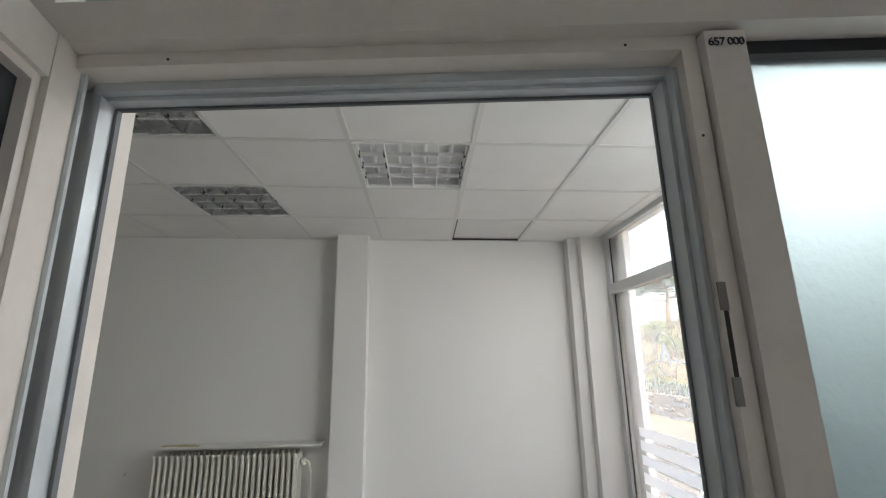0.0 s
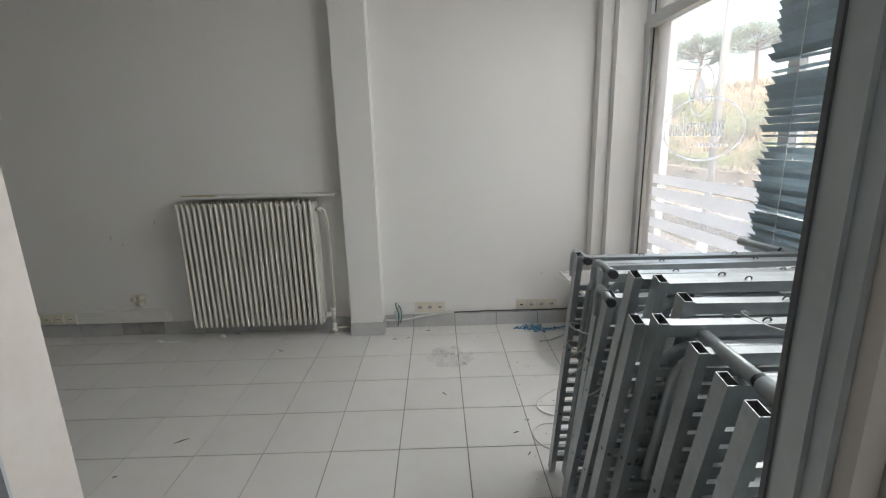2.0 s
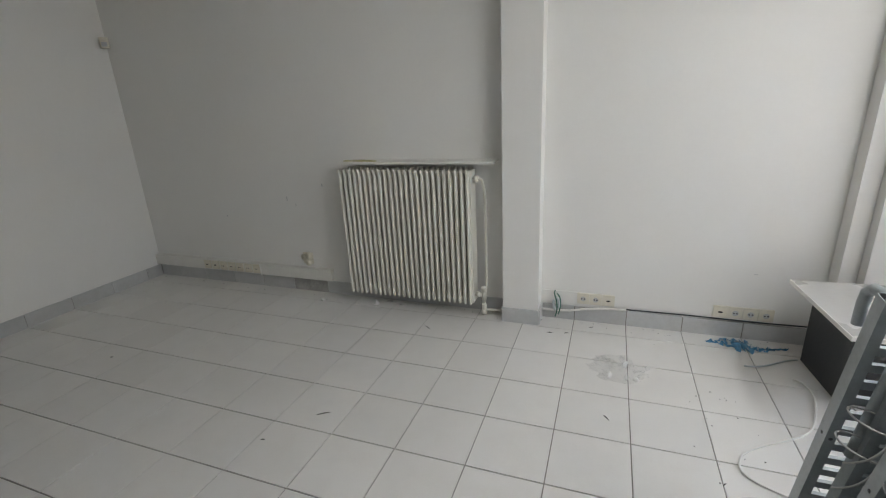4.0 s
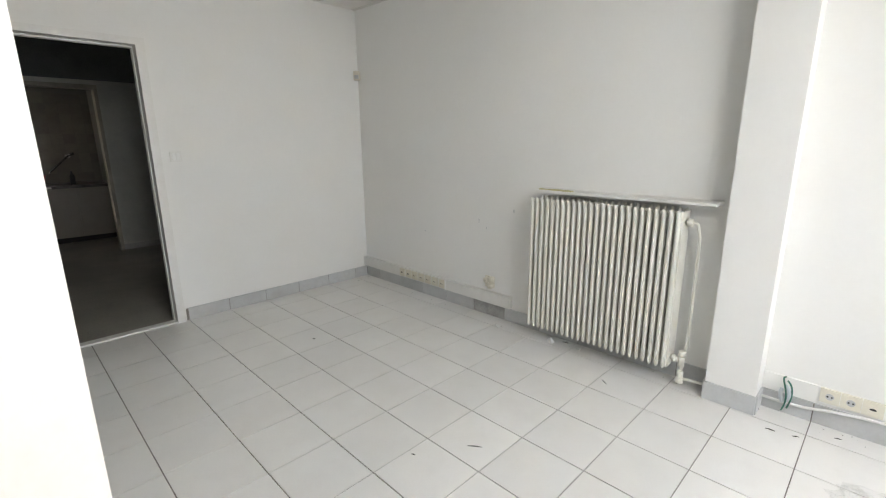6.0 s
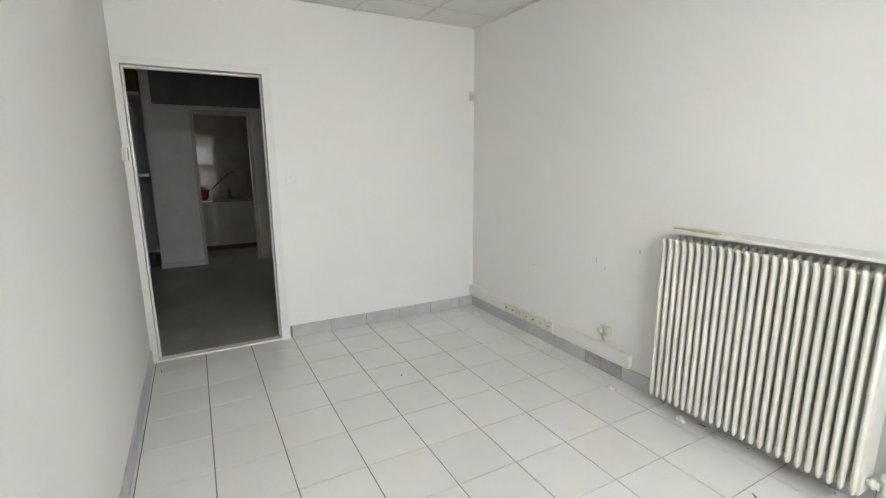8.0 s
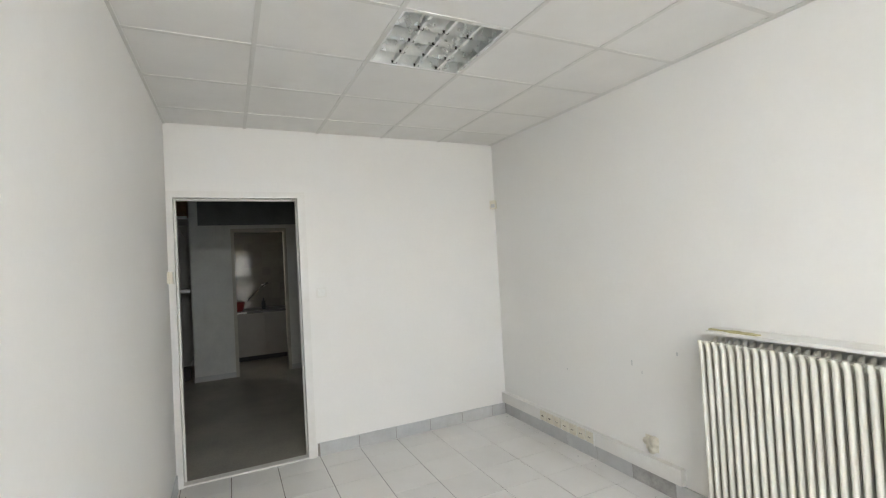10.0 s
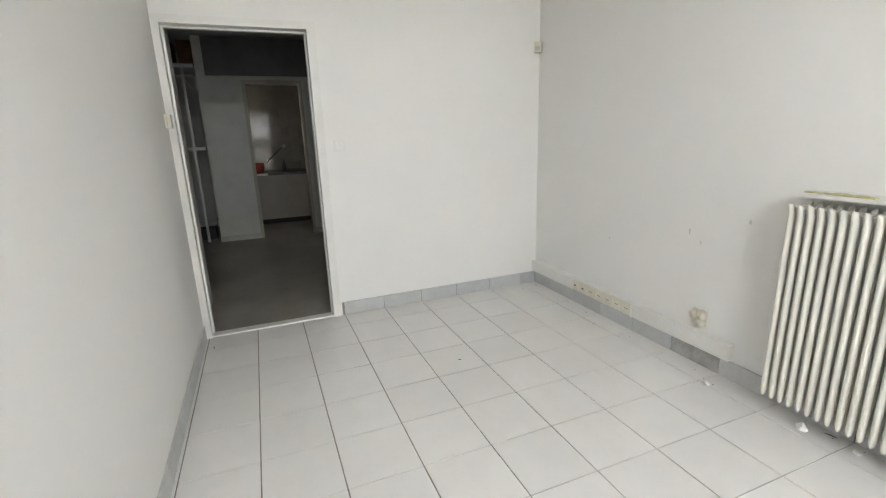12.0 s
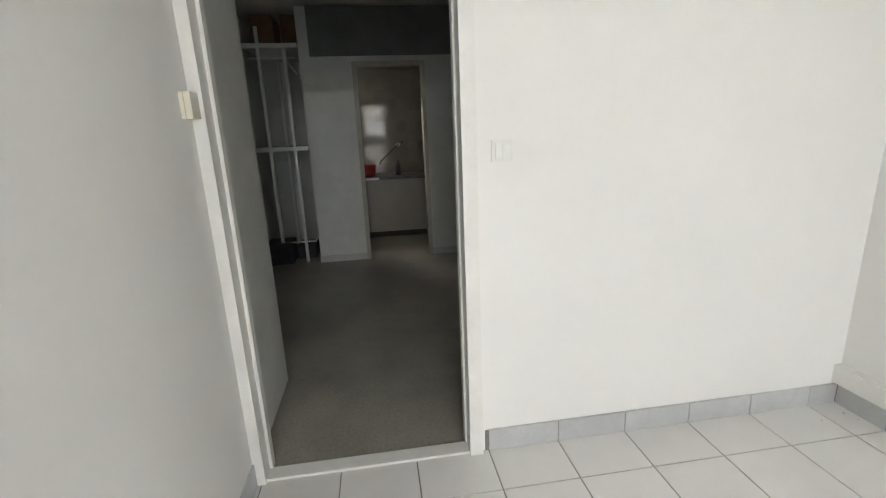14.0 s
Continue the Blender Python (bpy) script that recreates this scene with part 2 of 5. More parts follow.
M_FROST = glass("hammered_frosted_glass", (0.205, 0.262, 0.272), 0.78)
M_PLASTIC = bpy.data.materials.new("clear_plastic_film")
M_PLASTIC.use_nodes = True
ntp = M_PLASTIC.node_tree
ntp.nodes["Principled BSDF"].inputs["Base Color"].default_value = (0.85, 0.86, 0.86, 1)
ntp.nodes["Principled BSDF"].inputs["Roughness"].default_value = 0.12
trp = ntp.nodes.new("ShaderNodeBsdfTransparent")
mxp = ntp.nodes.new("ShaderNodeMixShader")
mxp.inputs[0].default_value = 0.05
ntp.links.new(trp.outputs[0], mxp.inputs[1])
ntp.links.new(ntp.nodes["Principled BSDF"].outputs[0], mxp.inputs[2])
ntp.links.new(mxp.outputs[0], ntp.nodes["Material Output"].inputs[0])
# near-white colour for the bag's painted-in highlights
M_GLINT = mat("white_glint_film", (0.88, 0.88, 0.87), 0.15, var=0.05, bump=0.0)
nt = M_FROST.node_tree
vor = nt.nodes.new("ShaderNodeTexNoise")
vor.inputs["Scale"].default_value = 90
vor.inputs["Detail"].default_value = 2
tcf = nt.nodes.new("ShaderNodeNewGeometry")
nt.links.new(tcf.outputs["Position"], vor.inputs["Vector"])
bpf = nt.nodes.new("ShaderNodeBump")
bpf.inputs["Strength"].default_value = 0.25
bpf.inputs["Distance"].default_value = 0.004
nt.links.new(vor.outputs[0], bpf.inputs["Height"])
nt.links.new(bpf.outputs[0], nt.nodes["Principled BSDF"].inputs["Normal"])


# ---- mesh helpers ----
def box(bm, x0, y0, z0, x1, y1, z1, mi=0, m=None):
    vs = [bm.verts.new(Vector(p) if m is None else m @ Vector(p)) for p in
          ((x0, y0, z0), (x1, y0, z0), (x1, y1, z0), (x0, y1, z0), (x0, y0, z1), (x1, y0, z1), (x1, y1, z1), (x0, y1, z1))]
    for f in ((3, 2, 1, 0), (4, 5, 6, 7), (0, 1, 5, 4), (1, 2, 6, 5), (2, 3, 7, 6), (3, 0, 4, 7)):
        bm.faces.new([vs[i] for i in f]).material_index = mi
    return vs


def sweep(bm, pts, r, seg=10, mi=0, cap=True, mcap=None):
    """A round tube along a list of points."""
    pts = [Vector(p) for p in pts]
    rings = []
    up = None
    for i, p in enumerate(pts):
        d = (pts[min(i + 1, len(pts) - 1)] - pts[max(i - 1, 0)]).normalized()
        if up is None:
            up = d.orthogonal().normalized()
        up = (up - d * up.dot(d)).normalized()
        side = d.cross(up)
        rr = r[i] if isinstance(r, (list, tuple)) else r
        rings.append([bm.verts.new(p + (up * math.cos(a) + side * math.sin(a)) * rr) for a in [2 * math.pi * k / seg for k in range(seg)]])
    for a, b in zip(rings, rings[1:]):
        for k in range(seg):
            f = bm.faces.new((a[k], a[(k + 1) % seg], b[(k + 1) % seg], b[k]))
            f.smooth = True
            f.material_index = mi
    if cap:
        bm.faces.new(rings[0][::-1]).material_index = mi if mcap is None else mcap
        bm.faces.new(rings[-1]).material_index = mi if mcap is None else mcap


def bezier(p0, p1, p2, p3, n=12):
    p0, p1, p2, p3 = map(Vector, (p0, p1, p2, p3))
    return [p0 * (1 - t) ** 3 + p1 * 3 * t * (1 - t) ** 2 + p2 * 3 * t * t * (1 - t) + p3 * t ** 3 for t in [i / n for i in range(n + 1)]]


def to_mesh(bm, name, mats, bevel=0.0, seg=1):
    if bevel > 0:
        edges = [e for e in bm.edges if len(e.link_faces) == 2 and e.calc_face_angle(0) > 0.6]
        bmesh.ops.bevel(bm, geom=edges, offset=bevel, segments=seg, affect='EDGES', profile=0.6, clamp_overlap=True)
    bmesh.ops.recalc_face_normals(bm, faces=bm.faces[:])
    me = bpy.data.meshes.new(name)
    bm.to_mesh(me)
    bm.free()
    for m in mats:
        me.materials.append(m)
    return me


def solid(name, boxes, m, parent=None, bevel=0.0, kind="", label="", category="", group="", seg=1):
    """One mesh object of boxes (x0, y0, z0, x1, y1, z1[, material index])."""
    bm = bmesh.new()
    for b in boxes:
        box(bm, *b)
    ob = new(name, to_mesh(bm, name, m if isinstance(m, (list, tuple)) else [m], bevel, seg))
    ob.parent = parent
    return tagged(ob, label, category, group, kind)


def piped(name, runs, r, m, parent=None, seg=10, **tags):
    """One mesh of round tubes, each run a list of points."""
    bm = bmesh.new()
    for run in runs:
        sweep(bm, run, r, seg)
    ob = new(name, to_mesh(bm, name, [m]))
    ob.parent = parent
    return tagged(ob, **tags)


def thing(name, at=(0, 0, 0), label="", category="", group="", rz=0.0):
    ob = new(name)
    ob.empty_display_size = 0.1
    ob.matrix_basis = pose(*at, 0, 0, rz)
    return tagged(ob, label, category, group)


def held(ob, parent):
    """Hang a part, built in world places, under a thing that stands elsewhere."""
    ob.parent = parent
    ob.matrix_parent_inverse = parent.matrix_basis.inverted()
    return ob


# ---- plan ----
WX, NY, SY, EX = -4.055, 3.84, 1.0, 1.46      # west, north, south and east faces of the shop room
GX, GY, P = -0.166, 2.350, 0.331               # a floor joint crossing and the tile pitch
LOWX, LOWY = -1.6, -2.6                        # far corner of the entrance lobby
TOP = 2.95


def ceil_z(x):
    return 2.615 - 0.0155 * x


# ---- structure: walls ----
solid("wall_north", [(WX - 0.15, NY, -0.1, EX + 0.2, NY + 0.2, TOP)], M_WALL, kind="structure", label="white painted plaster wall with faint scuffs", category="wall")
solid("wall_pier", [(-0.634, 3.695, 0, -0.394, NY + 0.01, TOP - 0.1)], M_WALL, bevel=0.004, kind="structure", label="white painted plaster pilaster standing out of the wall", category="pilaster")
solid("wall_north_east_pier", [(1.2765, 3.665, 0, EX + 0.02, NY + 0.01, TOP - 0.1)], M_WALL, bevel=0.004, kind="structure", label="white plaster pier beside the shop window", category="wall")
solid("wall_west", [(WX - 0.12, 1.990, -0.1, WX, NY, TOP), (WX - 0.12, SY - 0.2, -0.1, WX, 1.000, TOP), (WX - 0.12, 1.000, 2.173, WX, 1.990, TOP)], M_WALL, kind="structure", label="white painted plaster wall with a doorway", category="wall")
solid("wall_south", [(WX, 0.80, -0.1, -0.60, SY, TOP)], M_WALL, kind="structure", label="white painted plaster wall", category="wall")
solid("wall_lobby_west", [(LOWX - 0.1, LOWY, -0.1, LOWX, 0.80, TOP)], M_WALL, kind="structure", label="white painted lobby wall", category="wall")
solid("wall_lobby_south", [(LOWX - 0.1, LOWY - 0.1, -0.1, EX + 0.1, LOWY, TOP)], M_WALL, kind="structure", label="white painted lobby wall", category="wall")

# boxed pipe casing in the north-east corner
solid("pipe_casing", [(1.196, 3.735, 0, 1.276, NY, 2.62)], M_WALL, bevel=0.018, seg=3, kind="structure", label="white painted pipe casing in the room corner", category="pipe casing")

# ---- structure: ceilings ----
JX, JY, CP, CQ = -0.300, 2.685, 0.560, 0.565   # a ceiling crossing and its pitches


def suspended_ceiling():
    bm = bmesh.new()
    for i in range(-8, 5):
        for j in range(-4, 3):
            x0, x1 = max(JX + CP * i, WX), min(JX + CP * (i + 1), EX + 0.15)
            y0, y1 = max(JY + CQ * j, 0.8), min(JY + CQ * (j + 1), NY)
            if x1 - x0 < 0.02 or y1 - y0 < 0.02 or (i, j) in LAMPS:
                continue
            g = 0.011
            drop = 0.0
            if (i, j) == (1, 1):
                drop = 0.014
            a = box(bm, x0 + g, y0 + g, 0.003 + drop, x1 - g, y1 - g, 0.02 + drop)
            for v in a:
                v.co.z += ceil_z(v.co.x) + random.uniform(-0.0012, 0.0012)
    for i in range(-8, 5):
        x = JX + CP * i
        if WX < x < EX + 0.1:
            for v in box(bm, x - 0.0115, 0.8, 0.0, x + 0.0115, NY, 0.016, 1):
                v.co.z += ceil_z(v.co.x)
    for j in range(-4, 3):
        y = JY + CQ * j
        if 0.8 < y < NY:
            for v in box(bm, WX, y - 0.0115, -0.0008, EX + 0.1, y + 0.0115, 0.0152, 1):
                v.co.z += ceil_z(v.co.x)
    for b in ((WX, NY - 0.016, EX, NY), (WX, SY, -0.6, SY + 0.016)):
        for v in box(bm, b[0], b[1], -0.002, b[2], b[3], 0.014, 1):
            v.co.z += ceil_z(v.co.x)
    # near-black strips painting the shade in the gaps of the raised tile
    hx, hy = JX + CP, JY + CQ
    for b in ((hx + 0.010, hy + 0.012, hx + 0.017, hy + CQ), (hx + 0.012, hy + CQ - 0.022, hx + CP - 0.012, hy + CQ - 0.012)):
        for v in box(bm, b[0], b[1], -0.0025, b[2], b[3], 0.010, 2):
            v.co.z += ceil_z(v.co.x)
    return new("ceiling", to_mesh(bm, "ceiling", [M_CEIL, M_TBAR, M_DARK]))


LAMPS = {(-2, 0), (-2, -2), (0, -1), (-4, -1)}
tagged(suspended_ceiling(), "suspended ceiling of white mineral fibre tiles in a thin grid", "ceiling", kind="structure")
solid("ceiling_slab", [(LOWX - 0.2, LOWY - 0.1, TOP, EX + 0.3, NY + 0.2, TOP + 0.2), (WX - 0.2, 0.6, TOP, LOWX - 0.2, NY + 0.2, TOP + 0.2)], M_WALL, kind="structure", label="white concrete ceiling slab", category="ceiling")


def ceiling_lamp(i, j, plain=False):
    x0, y0 = JX + CP * i + 0.012, JY + CQ * j + 0.012
    w, d = CP - 0.024, CQ - 0.024
    z = ceil_z(x0 + w / 2)
    t = thing("ceiling_lamp", (x0 + w / 2, y0 + d / 2, z), "recessed square office lamp with mirror louvres, unlit", "ceiling lamp", "recessed ceiling lamps")
    solid("tray", [(-w / 2, -d / 2, 0.085, w / 2, d / 2, 0.09), (-w / 2, -d / 2, 0, -w / 2 + 0.004, d / 2, 0.085), (w / 2 - 0.004, -d / 2, 0, w / 2, d / 2, 0.085),
                   (-w / 2 + 0.004, -d / 2, 0, w / 2 - 0.004, -d / 2 + 0.004, 0.085), (-w / 2 + 0.004, d / 2 - 0.004, 0, w / 2 - 0.004, d / 2, 0.085)], M_TRAY, t)
    n = 4
    cw = (w - 0.02) / n
    for k in range(n):
        cx = -w / 2 + 0.01 + cw * (k + 0.5)
        bm = bmesh.new()
        sweep(bm, [(cx, -d / 2 + 0.02, 0.06), (cx, d / 2 - 0.02, 0.06)], 0.013, 12)
        new("tube", to_mesh(bm, "tube", [M_TUBE])).parent = t
        # parabolic side mirrors of a tube's channel
        if plain:
            continue
        bm = bmesh.new()
        for s in (-1, 1):
            prof = [(cx + s * (cw / 2 - 0.004 - 0.020 * (1 - q) ** 2 * 0 - 0.016 * q * q), 0.004 + 0.07 * q) for q in [h / 5 for h in range(6)]]
            rows = [[bm.verts.new((px, y, pz)) for px, pz in prof] for y in (-d / 2 + 0.006, d / 2 - 0.006)]
            for h in range(5):
                bm.faces.new((rows[0][h], rows[0][h + 1], rows[1][h + 1], rows[1][h])).smooth = True
        new("louvre_side", to_mesh(bm, "louvre_side", [M_LOUVRE])).parent = t
    if plain:
        for k in range(5):
            y = -d / 2 + 0.012 + (d - 0.024) * k / 4
            solid("grid_bar", [(-w / 2 + 0.006, y - 0.0025, 0.006, w / 2 - 0.006, y + 0.0025, 0.024)], M_TRAY, t)
            x = -w / 2 + 0.012 + (w - 0.024) * k / 4
            solid("grid_bar", [(x - 0.0025, -d / 2 + 0.006, 0.0045, x + 0.0025, d / 2 - 0.006, 0.020)], M_TRAY, t)
        for k in range(1, 4):
            for x in (-w / 2 + 0.014, w / 2 - 0.014, -w / 4):
                y = -d / 2 + 0.012 + (d - 0.024) * k / 4
                solid("clip", [(x - 0.004, y - 0.012, 0.003, x + 0.004, y + 0.012, 0.03)], M_DARK, t)
        return t
    bm = bmesh.new()
    for k in range(5):
        y = -d / 2 + 0.008 + (d - 0.016) * k / 4
        for c in range(n):
            x = -w / 2 + 0.01 + cw * c
            v = [bm.verts.new(p) for p in ((x + 0.003, y - 0.007, 0.004), (x + cw - 0.003, y - 0.007, 0.004), (x + cw - 0.003, y + 0.007, 0.004), (x + 0.003, y + 0.007, 0.004),
                                           (x + 0.014, y, 0.042), (x + cw - 0.014, y, 0.042))]
            for f in ((0, 1, 5, 4), (3, 4, 5, 2), (0, 3, 2, 1), (0, 4, 3), (1, 2, 5)):
                bm.faces.new([v[q] for q in f])
    tagged(new("louvre_cross", to_mesh(bm, "louvre_cross", [M_LOUVRE])), kind="stuff").parent = t
    bm = bmesh.new()
    for k in range(1, 4):
        y = -d / 2 + 0.008 + (d - 0.016) * k / 4
        for c in range(n + 1):
            x = -w / 2 + 0.01 + cw * c
            box(bm, x - 0.005, y - 0.016, 0.006, x + 0.005, y + 0.016, 0.022)
    tagged(new("louvre_clip", to_mesh(bm, "louvre_clip", [M_DARK])), kind="stuff").parent = t
    return t


for ij in sorted(LAMPS):
    ceiling_lamp(*ij, plain=ij == (0, -1))

# ---- structure: west doorway ----
solid("door_frame_west", [(WX - 0.125, 1.002, 0, WX + 0.028, 1.045, 2.172), (WX - 0.125, 1.930, 0, WX + 0.028, 1.989, 2.172), (WX - 0.125, 1.045, 2.124, WX + 0.028, 1.930, 2.172),
                          (WX - 0.10, 1.045, 0, WX - 0.055, 1.058, 2.124), (WX - 0.10, 1.922, 0, WX - 0.055, 1.930, 2.124), (WX - 0.10, 1.058, 2.111, WX - 0.055, 1.922, 2.124)],
      M_WHITE, bevel=0.003, kind="structure", label="white painted metal door frame without a leaf", category="door frame")
solid("door_sill_west", [(WX - 0.06, 1.045, -0.01, WX + 0.012, 1.930, 0.012)], M_WHITE, bevel=0.003, kind="structure", label="white threshold strip", category="threshold")

# ---- structure: shop window ----
def shop_window():
    m = M_ALUGREY
    x0, x1 = EX, EX + 0.06
    boxes = [(x0, 3.60, 0.06, x1, 3.665, 2.62), (x0, 0.70, 0.06, x1, 3.60, 0.13), (x0, 0.70, 2.56, x1, 3.60, 2.62), (x0, 2.28, 0.13, x1, 2.34, 2.56), (x0, 0.70, 0.13, x1, 0.76, 2.56)]
    boxes += [(x0 - 0.012, 2.34, 2.125, x1, 3.60, 2.195), (x0 - 0.012, 0.76, 2.125, x1, 2.28, 2.195)]
    solid("window_1", boxes, [M_SASH], bevel=0.004, kind="structure", label="grey aluminium shop window frame with a transom", category="window")
    bm = bmesh.new()
    box(bm, x0 + 0.020, 3.594, 0.13, x0 + 0.027, 3.60, 2.56)
    box(bm, x0 + 0.020, 2.34, 0.13, x0 + 0.027, 2.346, 2.125)
    new("window_gasket", to_mesh(bm, "window_gasket", [M_GASKET]))
    for nm, y0, y1, z0, z1 in (("a", 2.34, 3.60, 0.13, 2.125), ("b", 2.34, 3.60, 2.195, 2.56), ("c", 0.76, 2.28, 0.13, 2.125), ("d", 0.76, 2.28, 2.195, 2.56)):
        g = solid("window_pane", [(x0 + 0.028, y0, z0, x0 + 0.034, y1, z1)], M_CLEAR, kind="structure", label="clear shop window pane", category="window")
        g.visible_shadow = False


shop_window()
tagged(bpy.data.objects["window_gasket"], "black rubber glazing gasket", "gasket", kind="structure")
solid("window_sill_wall", [(EX, 0.70, -0.1, EX + 0.2, NY, 0.06), (EX, 0.70, 2.62, EX + 0.2, NY, TOP), (EX, 3.665, 0.06, EX + 0.2, NY, 2.62)], M_FACADE, kind="structure", label="rendered shop front around the window", category="wall")
solid("wall_outer_pilaster", [(EX + 0.075, 3.47, -0.1, EX + 0.125, 3.64, TOP)], M_WALL, kind="structure", label="white outer pilaster beside the window", category="wall")
# unseen lobby glazing on the street side, added to light the partition's front
solid("window_2", [(EX, -1.02, 0, EX + 0.06, -0.95, 2.62), (EX, LOWY, 0, EX + 0.06, LOWY + 0.07, 2.62), (EX, LOWY + 0.07, 0, EX + 0.06, -1.02, 0.1), (EX, LOWY + 0.07, 2.5, EX + 0.06, -1.02, 2.62)],
      M_ALUGREY, bevel=0.004, kind="structure", label="unseen grey aluminium lobby window frame, added to let light in", category="window")
g = solid("window_pane", [(EX + 0.028, LOWY + 0.07, 0.1, EX + 0.034, -1.02, 2.5)], M_CLEAR, kind="structure", label="clear pane of the unseen lobby window added for light", category="window")
g.visible_shadow = False
solid("wall_lobby_east", [(EX, LOWY, -0.1, EX + 0.2, 0.70, 0.0), (EX, LOWY, 2.62, EX + 0.2, 0.70, TOP), (EX, -0.95, 0.0, EX + 0.2, 0.70, 2.62)], M_WALL, kind="structure", label="white painted lobby wall on the street side", category="wall")

# ---- structure: aluminium partition with the doorway ----
part = thing("door_partition", (0, 0.75, 0), "cream aluminium glazed partition with an open doorway", "partition")
part["kind"] = "structure"


def in_part(name, boxes, m, bevel=0.003, **kw):
    ob = solid(name, boxes, m, bevel=bevel, seg=2, **kw)
    return held(ob, part)


in_part("head", [(-0.66, 0.718, 2.045, EX - 0.02, 0.81, 2.103)], M_ALU, 0.012)
in_part("door_head", [(-0.46, 0.742, 2.026, 0.367, 0.81, 2.045)], M_ALU, 0.006)
in_part("jamb", [(-0.46, 0.79, 0, -0.408, 0.825, 2.0255)], M_ALUGREY, 0.003)
in_part("jamb", [(0.3475, 0.742, 0, 0.367, 0.81, 2.026)], M_ALU, 0.006)
in_part("rebate", [(-0.408, 0.775, 2.013, 0.3472, 0.81, 2.026)], M_ALUGREY, 0.002)
in_part("rebate", [(-0.408, 0.778, 0, -0.399, 0.81, 2.009)], M_ALUGREY, 0.002)
in_part("rebate", [(0.341, 0.758, 0, 0.3472, 0.81, 2.013)], M_ALUGREY, 0.002)
in_part("rebate", [(0.336, 0.776, 0, 0.3408, 0.81, 2.007)], M_ALUGREY, 0.002)
in_part("rebate", [(-0.399, 0.788, 2.007, 0.3408, 0.81, 2.013)], M_ALUGREY, 0.001)
in_part("gasket", [(-0.399, 0.806, 2.003, 0.335, 0.811, 2.007)], M_GASKET_GREY, 0.001)
in_part("gasket", [(-0.399, 0.803, 0, -0.394, 0.811, 2.003)], M_GASKET_GREY, 0.001)
in_part("gasket", [(0.3335, 0.805, 0, 0.336, 0.811, 2.003)], M_GASKET_GREY, 0.001)
in_part("post", [(0.3685, 0.728, 0, 0.416, 0.81, 2.040)], M_ALU, 0.014)
in_part("post", [(-0.66, 0.80, 0, -0.463, 0.825, 2.044)], M_ALU, 0.006)
in_part("side_rail", [(0.416, 0.745, 0.0, EX - 0.02, 0.80, 0.09)], M_ALU, 0.004)
in_part("side_stile", [(1.38, 0.745, 0.09, EX - 0.02, 0.80, 2.044)], M_ALU, 0.004)
in_part("seal", [(0.416, 0.755, 2.026, 1.38, 0.79, 2.044)], M_GASKET, 0.001)
in_part("strike_plate", [(0.3435, 0.7390, 1.612, 0.3520, 0.7418, 1.640), (0.3435, 0.7390, 1.708, 0.3520, 0.7418, 1.738)], M_STRIKE, 0.001)
in_part("strike_slot", [(0.3470, 0.7400, 1.6402, 0.3512, 0.7419, 1.7078)], M_DARK, 0)
fp = in_part("frosted_pane", [(0.416, 0.770, 0.09, 1.38, 0.776, 2.044)], M_FROST, 0)
fp.visible_shadow = False
in_part("transom_rail", [(-0.66, 0.73, 2.55, EX - 0.02, 0.80, 2.62)], M_ALU, 0.004)
tp = in_part("transom_pane", [(-0.44, 0.770, 2.103, EX - 0.02, 0.776, 2.55)], M_FROST, 0)
tp.visible_shadow = False
in_part("transom_stile", [(-0.66, 0.73, 2.103, -0.44, 0.80, 2.55)], M_ALU, 0.004)
for x, z in ((-0.29, 2.034), (0.28, 2.034), (0.356, 1.91), (0.356, 1.40)):
    in_part("screw", [(x - 0.0014, 0.7408, z - 0.0014, x + 0.0014, 0.7425, z + 0.0014)], M_DARK, 0)
# plaster closure and casing on the room side
solid("wall_partition_top", [(-0.70, 0.68, 2.62, EX, 0.86, TOP)], M_WALL, kind="structure", label="white plaster above the partition", category="wall")
solid("trim_doorway", [(-0.60, 0.84, 0, -0.522, 1.06, 2.17)], M_ALU, bevel=0.004, kind="structure", label="cream casing round the partition doorway", category="trim")

# stamped number on top of the post
font = bpy.data.curves.new("stamped_number", 'FONT')
font.body = "657 000"
font.size = 0.0148
font.space_character = 0.88
font.offset = 0.0001
font.align_x = 'CENTER'
font.extrude = 0.0004
num = new("stamped_number", font)
num.data.materials.append(M_INK)
num.matrix_world = pose(0.3925, 0.7268, 2.019, 90, 0, 0)
held(num, part)


part.matrix_basis = pose(0, 0.75, 0, 0, 0, -4.0)

# open door leaf hinged on the frame, swung out into the lobby
leaf = thing("door_leaf", (-0.410, 0.792, 0), "cream aluminium door leaf with dark glass, standing open", "door", rz=-80.5)
for nm, bs in (("stile", (0.0, -0.05, 0.02, 0.062, 0.0, 2.045)), ("stile", (0.665, -0.05, 0.02, 0.745, 0.0, 2.045)), ("rail", (0.0625, -0.049, 0.02, 0.6645, -0.001, 0.20)), ("rail", (0.0625, -0.049, 1.985, 0.6645, -0.001, 2.044))):
    solid(nm, [bs], M_ALU, leaf, 0.006, seg=2)
for bs in ((0.0625, -0.044, 0.20, 0.076, -0.008, 1.985), (0.651, -0.044, 0.20, 0.6645, -0.008, 1.985), (0.076, -0.044, 1.973, 0.651, -0.008, 1.985)):
    solid("glazing_bead", [bs], M_ALU, leaf, 0.003)
solid("pane", [(0.076, -0.028, 0.20, 0.651, -0.022, 1.973)], M_CARGLASS, leaf)
solid("edge_seal", [(0.004, 0.0002, 0.02, 0.010, 0.006, 2.03)], M_ALUGREY, leaf, 0.001)

